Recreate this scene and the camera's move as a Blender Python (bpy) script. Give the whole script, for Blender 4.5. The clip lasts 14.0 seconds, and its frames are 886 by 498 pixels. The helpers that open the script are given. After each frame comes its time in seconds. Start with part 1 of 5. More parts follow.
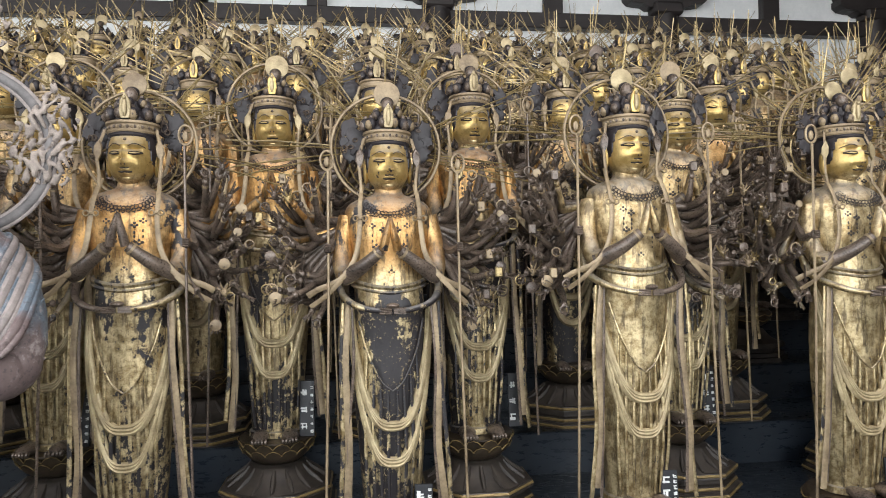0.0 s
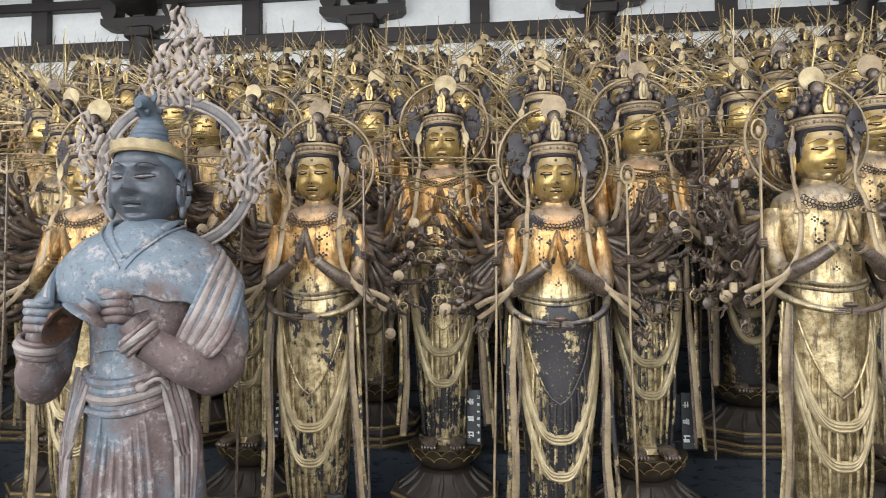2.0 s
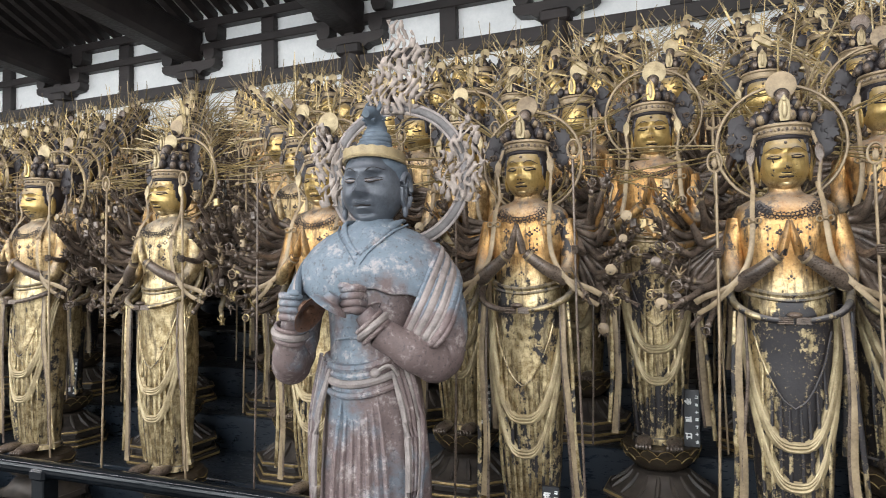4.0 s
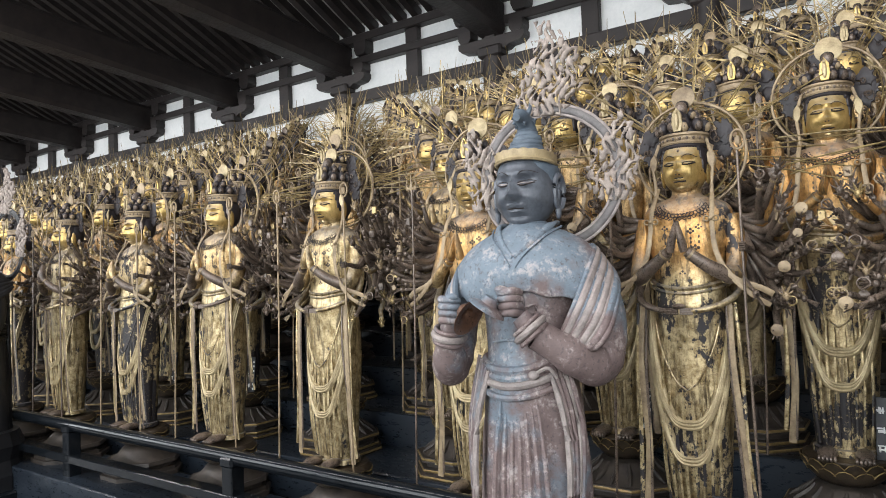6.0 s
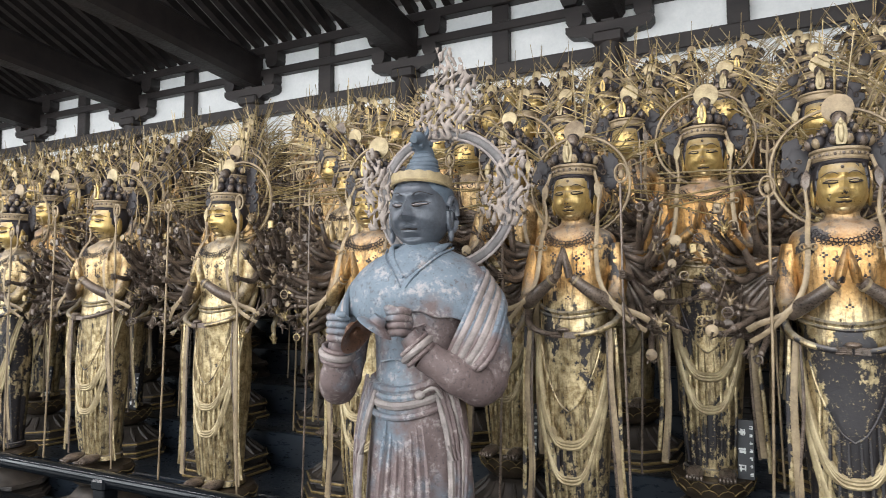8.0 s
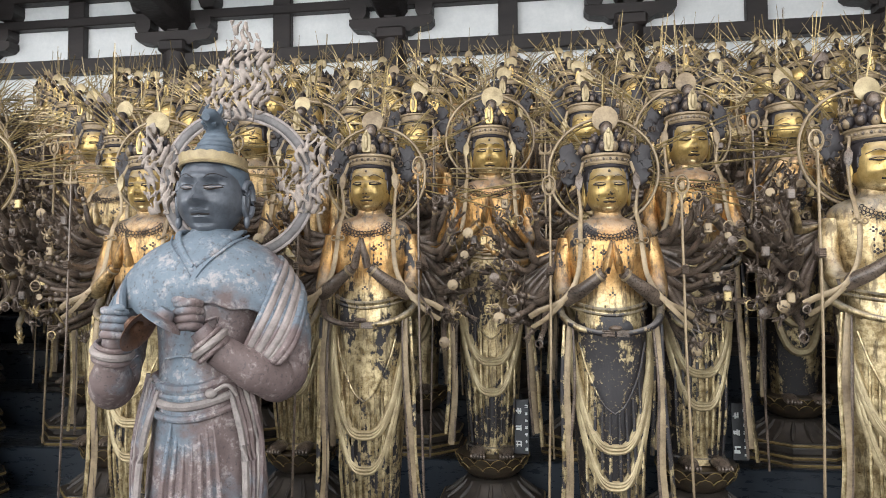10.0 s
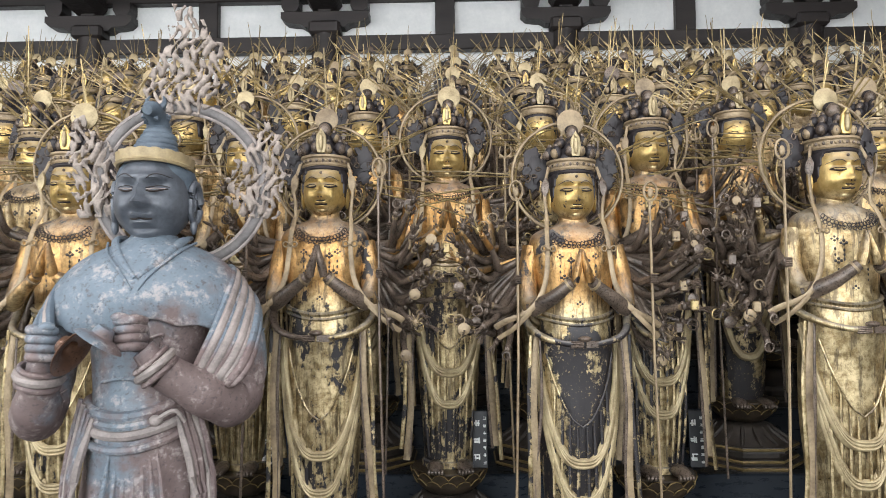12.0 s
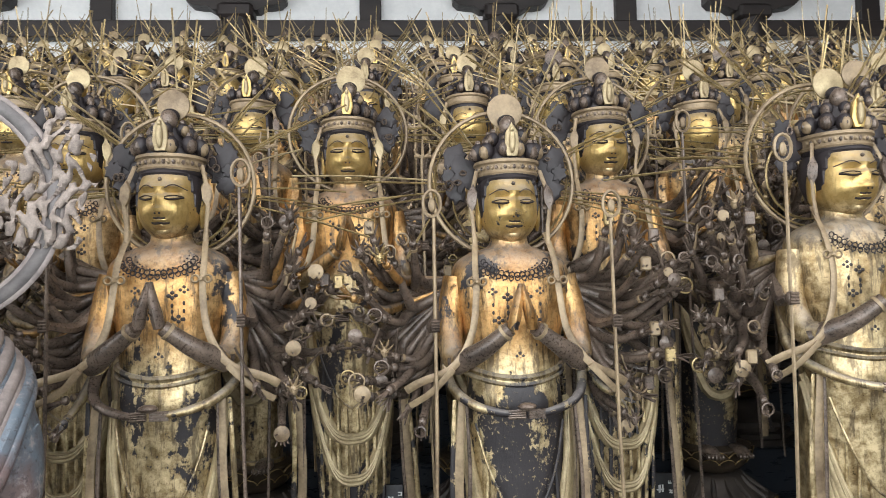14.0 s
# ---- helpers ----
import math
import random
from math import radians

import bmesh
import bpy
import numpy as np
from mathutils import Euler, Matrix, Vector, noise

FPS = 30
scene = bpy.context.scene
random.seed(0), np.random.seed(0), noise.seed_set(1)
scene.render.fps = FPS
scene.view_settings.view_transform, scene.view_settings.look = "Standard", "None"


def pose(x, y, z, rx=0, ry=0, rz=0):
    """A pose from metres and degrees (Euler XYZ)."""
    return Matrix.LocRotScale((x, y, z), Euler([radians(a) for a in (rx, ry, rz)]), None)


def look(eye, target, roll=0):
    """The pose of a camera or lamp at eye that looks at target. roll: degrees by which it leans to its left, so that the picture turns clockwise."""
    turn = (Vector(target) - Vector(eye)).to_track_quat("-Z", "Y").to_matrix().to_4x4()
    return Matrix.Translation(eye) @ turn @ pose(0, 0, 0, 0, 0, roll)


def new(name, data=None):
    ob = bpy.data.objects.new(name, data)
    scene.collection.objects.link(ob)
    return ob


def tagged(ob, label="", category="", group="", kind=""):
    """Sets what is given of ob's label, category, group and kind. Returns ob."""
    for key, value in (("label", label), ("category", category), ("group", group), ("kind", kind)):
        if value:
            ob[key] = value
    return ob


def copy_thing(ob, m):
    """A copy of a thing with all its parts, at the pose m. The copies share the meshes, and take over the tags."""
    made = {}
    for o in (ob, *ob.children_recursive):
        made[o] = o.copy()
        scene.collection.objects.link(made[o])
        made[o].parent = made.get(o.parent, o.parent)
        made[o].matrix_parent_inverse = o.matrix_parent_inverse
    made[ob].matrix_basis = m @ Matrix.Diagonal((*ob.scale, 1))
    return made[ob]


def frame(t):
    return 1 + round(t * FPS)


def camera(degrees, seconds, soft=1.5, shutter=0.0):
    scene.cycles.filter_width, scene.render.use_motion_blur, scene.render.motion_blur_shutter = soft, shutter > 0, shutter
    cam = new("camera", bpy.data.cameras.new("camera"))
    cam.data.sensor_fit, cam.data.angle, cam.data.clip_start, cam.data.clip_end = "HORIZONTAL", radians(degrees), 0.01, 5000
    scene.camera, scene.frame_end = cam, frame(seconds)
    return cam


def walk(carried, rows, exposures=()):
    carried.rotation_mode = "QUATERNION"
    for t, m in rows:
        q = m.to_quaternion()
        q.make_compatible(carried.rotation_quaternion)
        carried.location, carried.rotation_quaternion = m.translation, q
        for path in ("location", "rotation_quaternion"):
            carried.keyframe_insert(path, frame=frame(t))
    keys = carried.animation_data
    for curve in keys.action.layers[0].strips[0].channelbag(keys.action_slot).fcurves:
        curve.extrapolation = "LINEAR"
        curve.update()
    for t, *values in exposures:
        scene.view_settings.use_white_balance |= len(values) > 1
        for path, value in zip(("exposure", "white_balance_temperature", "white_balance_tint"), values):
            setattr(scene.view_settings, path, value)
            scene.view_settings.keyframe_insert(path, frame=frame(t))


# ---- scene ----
cam = camera(67.0, 14.0, soft=0.45, shutter=0.2)
PATH = [
    (0, (-0.11, -2.633, 1.003), (0.136, -0.648, 1.035), -0.9),
    (0.5, (-0.124, -2.641, 1.0), (-0.001, -0.646, 1.043), -0.8),
    (1, (-0.137, -2.638, 1.006), (-0.121, -0.638, 1.059), -0.7),
    (1.5, (-0.139, -2.639, 1.009), (-0.222, -0.642, 1.073), -0.6),
    (2, (-0.14, -2.653, 1.009), (-0.366, -0.667, 1.08), -0.5),
    (2.5, (-0.164, -2.668, 1.007), (-0.511, -0.7, 1.078), -0.5),
    (3, (-0.189, -2.68, 1.006), (-0.674, -0.741, 1.074), -0.5),
    (3.5, (-0.2, -2.693, 1.004), (-0.821, -0.793, 1.07), -0.7),
    (4, (-0.207, -2.695, 1.001), (-0.981, -0.852, 1.069), -0.9),
    (4.2, (-0.209, -2.7, 1.009), (-1.034, -0.879, 1.071), -1.0),
    (6.3, (-0.233, -2.726, 1.015), (-1.404, -1.106, 1.1), -1.7),
    (6.5, (-0.231, -2.72, 1.01), (-1.408, -1.105, 1.106), -1.4),
    (7, (-0.216, -2.725, 1.013), (-1.358, -1.087, 1.13), -0.9),
    (7.5, (-0.194, -2.717, 1.013), (-1.233, -1.014, 1.145), -0.6),
    (8, (-0.172, -2.706, 1.013), (-1.087, -0.933, 1.142), -0.2),
    (8.5, (-0.167, -2.697, 1.012), (-0.937, -0.855, 1.13), -0.1),
    (9, (-0.184, -2.687, 1.012), (-0.769, -0.777, 1.115), -0.1),
    (9.2, (-0.203, -2.692, 1.012), (-0.715, -0.761, 1.107), -0.2),
    (11.3, (-0.372, -2.710, 0.994), (-0.486, -0.717, 1.108), -0.4),
    (11.5, (-0.383, -2.756, 1.011), (-0.499, -0.762, 1.111), -0.5),
    (12, (-0.441, -2.576, 1.046), (-0.492, -0.579, 1.144), -0.5),
    (12.5, (-0.434, -2.359, 1.098), (-0.446, -0.361, 1.173), -0.4),
    (13, (-0.274, -2.071, 1.077), (-0.344, -0.076, 1.196), -1.0),
    (13.5, (-0.222, -1.897, 1.086), (-0.268, 0.097, 1.233), -1.1),
    (14, (-0.319, -1.897, 1.180), (-0.191, 0.097, 1.267), -1.4),
]
walk(cam, [(t, look(eye, target, roll)) for t, eye, target, roll in PATH])

# ---- light ----
world = bpy.data.worlds.new("hall_air")
scene.world = world
world.use_nodes = True
wn = world.node_tree.nodes
sky = wn.new("ShaderNodeTexSky")
sky.sky_type, sky.sun_disc, sky.sun_elevation, sky.sun_rotation = "NISHITA", False, radians(40), radians(180)
world.node_tree.links.new(sky.outputs[0], wn["Background"].inputs[0])
wn["Background"].inputs[1].default_value = 0.07


def area(name, eye, target, sx, sy, watts, col):
    la = bpy.data.lights.new(name, "AREA")
    la.shape, la.size, la.size_y, la.energy, la.color = "RECTANGLE", sx, sy, watts, col
    ob = new(name, la)
    ob.matrix_world = look(eye, target)
    return ob


# daylight in the openings of the wall behind the visitors, one lamp a bay
for i in range(11):
    xb = -27.4 + 3.05 * i
    area("window_daylight", (xb, -5.05, 2.15), (xb, 0, 1.75), 2.5, 3.1, 170, (0.92, 0.965, 1.0))
# a row of spotlights' strip hung over the visitors' aisle
area("aisle_strip_light", (-9.0, -2.6, 4.9), (-9.0, 2.2, 1.7), 34, 0.22, 860, (1.0, 0.97, 0.98))

# ---- materials ----


class Mat:
    def __init__(self, name, rough=0.6, metal=0.0):
        self.m = bpy.data.materials.new(name)
        self.m.use_nodes = True
        self.t = self.m.node_tree
        self.b = self.t.nodes["Principled BSDF"]
        self.b.inputs["Roughness"].default_value = rough
        self.b.inputs["Metallic"].default_value = metal

    def node(self, kind, **kw):
        n = self.t.nodes.new(kind)
        for k, v in kw.items():
            if k == "operation":
                n.operation = v
            elif k == "data_type":
                n.data_type = v
            else:
                n.inputs[k.replace("_", " ")].default_value = v
        return n

    def link(self, a, b):
        self.t.links.new(a, b)

    def coords(self, spread=31.0, stretch=(1, 1, 1)):
        tc = self.node("ShaderNodeTexCoord")
        info = self.node("ShaderNodeObjectInfo")
        mul = self.node("ShaderNodeMath", operation="MULTIPLY")
        mul.inputs[1].default_value = spread
        self.link(info.outputs["Random"], mul.inputs[0])
        add = self.node("ShaderNodeVectorMath", operation="ADD")
        self.link(tc.outputs["Object"], add.inputs[0])
        self.link(mul.outputs[0], add.inputs[1])
        sc = self.node("ShaderNodeVectorMath", operation="MULTIPLY")
        sc.inputs[1].default_value = stretch
        self.link(add.outputs[0], sc.inputs[0])
        return sc.outputs[0], tc.outputs["Object"], info

    def noise(self, vec, scale, detail=5, rough=0.6):
        n = self.node("ShaderNodeTexNoise", Scale=scale, Detail=detail, Roughness=rough)
        self.link(vec, n.inputs["Vector"])
        return n.outputs["Fac"]

    def ramp(self, fac, stops):
        r = self.node("ShaderNodeValToRGB")
        e = r.color_ramp.elements
        while len(e) < len(stops):
            e.new(0.5)
        for el, (p, c) in zip(e, stops):
            el.position, el.color = p, (*c, 1) if len(c) == 3 else c
        self.link(fac, r.inputs[0])
        return r.outputs[0]

    def mix(self, fac, a, b):
        n = self.node("ShaderNodeMix", data_type="RGBA")
        for sock, v in ((n.inputs[0], fac), (n.inputs[6], a), (n.inputs[7], b)):
            if isinstance(v, (tuple, float, int)):
                sock.default_value = (*v, 1) if isinstance(v, tuple) else v
            else:
                self.link(v, sock)
        return n.outputs[2]

    def math(self, op, a, b=0.0, c=None):
        n = self.node("ShaderNodeMath", operation=op)
        for sock, v in zip(n.inputs, (a, b) if c is None else (a, b, c)):
            if isinstance(v, (float, int)):
                sock.default_value = v
            else:
                self.link(v, sock)
        return n.outputs[0]

    def smooth(self, v, lo, hi, out_lo=0.0, out_hi=1.0):
        n = self.node("ShaderNodeMapRange")
        n.interpolation_type = "SMOOTHSTEP"
        for i, x in enumerate((v, lo, hi, out_lo, out_hi)):
            if isinstance(x, (float, int)):
                n.inputs[i].default_value = x
            else:
                self.link(x, n.inputs[i])
        return n.outputs[0]

    def bump(self, fac, strength=0.3, dist=0.004):
        n = self.node("ShaderNodeBump", Strength=strength, Distance=dist)
        self.link(fac, n.inputs["Height"])
        self.link(n.outputs[0], self.b.inputs["Normal"])

    def color(self, c):
        self.link(c, self.b.inputs["Base Color"])
        return self

    def set(self, name, v):
        if isinstance(v, (float, int)):
            self.b.inputs[name].default_value = v
        else:
            self.link(v, self.b.inputs[name])


def simple(name, dark, light, scale=8.0, rough=0.6, metal=0.0, stretch=(1, 1, 1), bump=0.25, dist=0.003):
    """Two tones mottled at two scales."""
    a = Mat(name, rough, metal)
    v, _, _ = a.coords(stretch=stretch)
    big, fine = a.noise(v, scale), a.noise(v, scale * 9, 4, 0.7)
    f = a.math("ADD", a.math("MULTIPLY", big, 0.65), a.math("MULTIPLY", fine, 0.35))
    a.color(a.ramp(f, [(0.32, dark), (0.68, light)]))
    a.set("Roughness", a.smooth(fine, 0.3, 0.7, max(0.05, rough - 0.12), min(1, rough + 0.12)))
    a.bump(f, bump, dist)
    return a.m


def gilt():
    """Old gold leaf over dark lacquer. The object's colour gives wear (red) and warmth of the chest (green)."""
    a = Mat("worn_gilt_lacquer", 0.4, 0.5)
    v, raw, info = a.coords()
    vs, _, _ = a.coords(stretch=(1, 1, 0.35))
    sep = a.node("ShaderNodeSeparateXYZ")
    a.link(raw, sep.inputs[0])
    col = a.node("ShaderNodeSeparateColor")
    a.link(info.outputs["Color"], col.inputs[0])
    z = sep.outputs[2]
    vt, _, _ = a.coords(47.0, (1, 1, 0.16))
    n1, n2, n3, n4 = a.noise(vs, 8, 8, 0.66), a.noise(v, 26, 6, 0.7), a.noise(v, 95, 3, 0.6), a.noise(vt, 42, 6, 0.7)
    gold = a.mix(a.smooth(n2, 0.35, 0.65), (0.26, 0.185, 0.085), (0.63, 0.51, 0.30))
    amber = a.mix(a.smooth(n2, 0.3, 0.7), (0.30, 0.145, 0.042), (0.64, 0.36, 0.125))
    chest = a.math("MULTIPLY", a.smooth(z, 0.92, 1.08), a.smooth(z, 1.34, 1.28))
    warm = a.math("MULTIPLY", a.math("MULTIPLY", chest, col.outputs[1]), a.smooth(n1, 0.25, 0.6, 0.45, 1.0))
    face = a.smooth(z, 1.32, 1.36)
    gold = a.mix(a.math("MULTIPLY", face, 0.85), gold, a.mix(n2, (0.44, 0.285, 0.08), (0.78, 0.56, 0.22)))
    base = a.mix(warm, gold, amber)
    # lost leaf: patches stronger on the robe than on chest and face
    robe = a.smooth(z, 1.0, 0.8, 0.0, 1.0)
    level = a.math("ADD", a.math("MULTIPLY", col.outputs[0], a.math("ADD", a.math("MULTIPLY", robe, 0.10), 0.125)), 0.325)
    patch = a.math("ADD", a.math("MULTIPLY", n1, 0.7), a.math("MULTIPLY", n2, 0.3))
    lost = a.smooth(a.math("SUBTRACT", level, patch), -0.012, 0.012)
    lost = a.math("MULTIPLY", lost, a.math("SUBTRACT", 1.0, a.math("MULTIPLY", a.smooth(n3, 0.58, 0.64), a.smooth(n2, 0.45, 0.6))))
    dark = a.mix(n2, (0.006, 0.006, 0.008), (0.030, 0.024, 0.025))
    base = a.mix(a.math("MULTIPLY", a.smooth(n3, 0.52, 0.66), a.smooth(z, 1.30, 1.36, 0.5, 0.15)), base, (0.17, 0.115, 0.055))
    base = a.mix(a.math("MULTIPLY", a.smooth(n4, 0.50, 0.62), a.smooth(z, 1.30, 1.36, 0.75, 0.18)), base, (0.075, 0.055, 0.035))
    base = a.mix(lost, base, dark)
    # dust settled on what faces up
    geo = a.node("ShaderNodeNewGeometry")
    nz = a.node("ShaderNodeSeparateXYZ")
    a.link(geo.outputs["Normal"], nz.inputs[0])
    dust = a.math("MULTIPLY", a.smooth(nz.outputs[2], 0.12, 0.65), a.smooth(n2, 0.3, 0.7, 0.35, 0.75))
    base = a.mix(dust, base, (0.20, 0.185, 0.175))
    a.color(base)
    keep = a.math("MULTIPLY", a.math("SUBTRACT", 1.0, lost), a.math("SUBTRACT", 1.0, dust))
    a.set("Metallic", a.math("MULTIPLY", keep, 0.72))
    a.set("Roughness", a.math("ADD", a.smooth(n2, 0.3, 0.7, 0.27, 0.48), a.math("MULTIPLY", lost, 0.18)))
    a.bump(a.math("ADD", a.math("ADD", a.math("MULTIPLY", lost, -0.7), n2), a.math("MULTIPLY", n4, 0.8)), 0.5, 0.004)
    return a.m


def grey_paint():
    """Bluish-grey weathered paint that shows reddish ground where it is rubbed."""
    a = Mat("weathered_grey_paint", 0.62)
    v, raw, _ = a.coords()
    n1, n2, n3 = a.noise(v, 3.2, 6, 0.6), a.noise(v, 17, 6, 0.7), a.noise(v, 70, 4, 0.7)
    blue = a.mix(n2, (0.075, 0.100, 0.130), (0.20, 0.245, 0.285))
    brown = a.mix(n2, (0.07, 0.048, 0.046), (0.25, 0.185, 0.175))
    sep = a.node("ShaderNodeSeparateXYZ")
    a.link(raw, sep.inputs[0])
    high = a.smooth(sep.outputs[2], 0.80, 1.2, -0.09, 0.075)
    f = a.math("ADD", a.math("ADD", a.math("MULTIPLY", n1, 0.85), a.math("MULTIPLY", n2, 0.20)), high)
    base = a.mix(a.smooth(f, 0.47, 0.60), brown, blue)
    base = a.mix(a.math("MULTIPLY", a.smooth(a.math("ADD", n2, a.math("MULTIPLY", n3, 0.5)), 0.78, 0.93), 0.7), base, (0.38, 0.33, 0.31))
    base = a.mix(a.math("MULTIPLY", a.smooth(n3, 0.46, 0.34), 0.65), base, (0.07, 0.055, 0.055))
    a.color(base)
    a.bump(a.math("ADD", n2, a.math("MULTIPLY", n3, 0.4)), 0.16, 0.003)
    return a.m


GILT = gilt()
ARM = simple("dark_arm_lacquer", (0.013, 0.010, 0.009), (0.20, 0.15, 0.115), 16, 0.34, 0.2)
HAIR = simple("dark_blue_hair_paint", (0.007, 0.006, 0.007), (0.031, 0.024, 0.026), 18, 0.55)
RIBBON = simple("old_gilt_ribbon", (0.10, 0.068, 0.04), (0.40, 0.305, 0.185), 10, 0.5, 0.2)
DISC = simple("pale_gilt_disc", (0.17, 0.125, 0.065), (0.50, 0.405, 0.235), 16, 0.45, 0.3)
ROD = simple("dull_brass_rod", (0.12, 0.08, 0.038), (0.52, 0.40, 0.19), 12, 0.36, 0.55)
INK = simple("black_line_lacquer", (0.010, 0.008, 0.008), (0.04, 0.03, 0.026), 20, 0.5)
STAT = [GILT, ARM, HAIR, RIBBON, DISC, ROD, INK]
G, A, H, R, D, P, K = range(7)
GREY = grey_paint()
TRIMG = simple("faded_gold_trim", (0.20, 0.15, 0.085), (0.46, 0.36, 0.20), 22, 0.55, 0.1)
BLUEG = simple("blue_grey_topknot", (0.045, 0.06, 0.08), (0.13, 0.165, 0.20), 18, 0.6)
FLAME = simple("faded_pink_flame_paint", (0.12, 0.098, 0.088), (0.42, 0.355, 0.305), 30, 0.75)
BRONZE = simple("brown_bronze_bowl", (0.05, 0.032, 0.026), (0.26, 0.13, 0.075), 12, 0.38, 0.5)
SASH = simple("striped_sash_paint", (0.13, 0.11, 0.105), (0.38, 0.325, 0.30), 14, 0.65)
SLATE = simple("dark_slate_face_paint", (0.030, 0.034, 0.043), (0.135, 0.148, 0.170), 7, 0.42)
RINGP = simple("grey_brown_halo_paint", (0.055, 0.050, 0.050), (0.19, 0.175, 0.17), 12, 0.6)
GUARD = [GREY, TRIMG, BLUEG, FLAME, BRONZE, SASH, INK, SLATE, RINGP]
BLACKG = simple("blackened_wood_guard", (0.005, 0.005, 0.006), (0.016, 0.016, 0.018), 10, 0.45)
TIMBER = simple("smoke_dark_timber", (0.008, 0.0065, 0.0065), (0.031, 0.024, 0.022), 5, 0.5, stretch=(0.25, 1, 1))
PLASTER = simple("white_lime_plaster", (0.60, 0.62, 0.62), (0.78, 0.79, 0.78), 2.2, 0.85, bump=0.15)
LACQUER = simple("black_lacquer", (0.004, 0.005, 0.006), (0.009, 0.011, 0.014), 2, 0.13, bump=0.03)
LACQUER.node_tree.nodes["Principled BSDF"].inputs["Specular IOR Level"].default_value = 0.25
TIER = simple("navy_tier_boards", (0.007, 0.010, 0.015), (0.020, 0.027, 0.037), 5, 0.35, stretch=(0.3, 1, 1))
LOTUS = simple("dark_bronzed_lotus", (0.016, 0.012, 0.010), (0.085, 0.06, 0.036), 16, 0.42, 0.25)
PLINTH = simple("dusty_brown_plinth", (0.010, 0.008, 0.007), (0.062, 0.048, 0.037), 14, 0.6)
GOLDEDGE = simple("rubbed_gold_edge", (0.12, 0.08, 0.035), (0.40, 0.29, 0.12), 16, 0.4, 0.4)
FLOORB = simple("polished_floor_boards", (0.022, 0.015, 0.010), (0.06, 0.04, 0.026), 3, 0.4, stretch=(0.2, 1, 1))
WHITEINK = simple("white_brushed_ink", (0.62, 0.62, 0.60), (0.80, 0.80, 0.78), 30, 0.7)
BOARDS = simple("pale_ceiling_boards", (0.20, 0.19, 0.18), (0.42, 0.40, 0.38), 3, 0.8)
PLATE = simple("black_name_board", (0.004, 0.004, 0.006), (0.011, 0.012, 0.015), 12, 0.5)

# ---- mesh builder ----


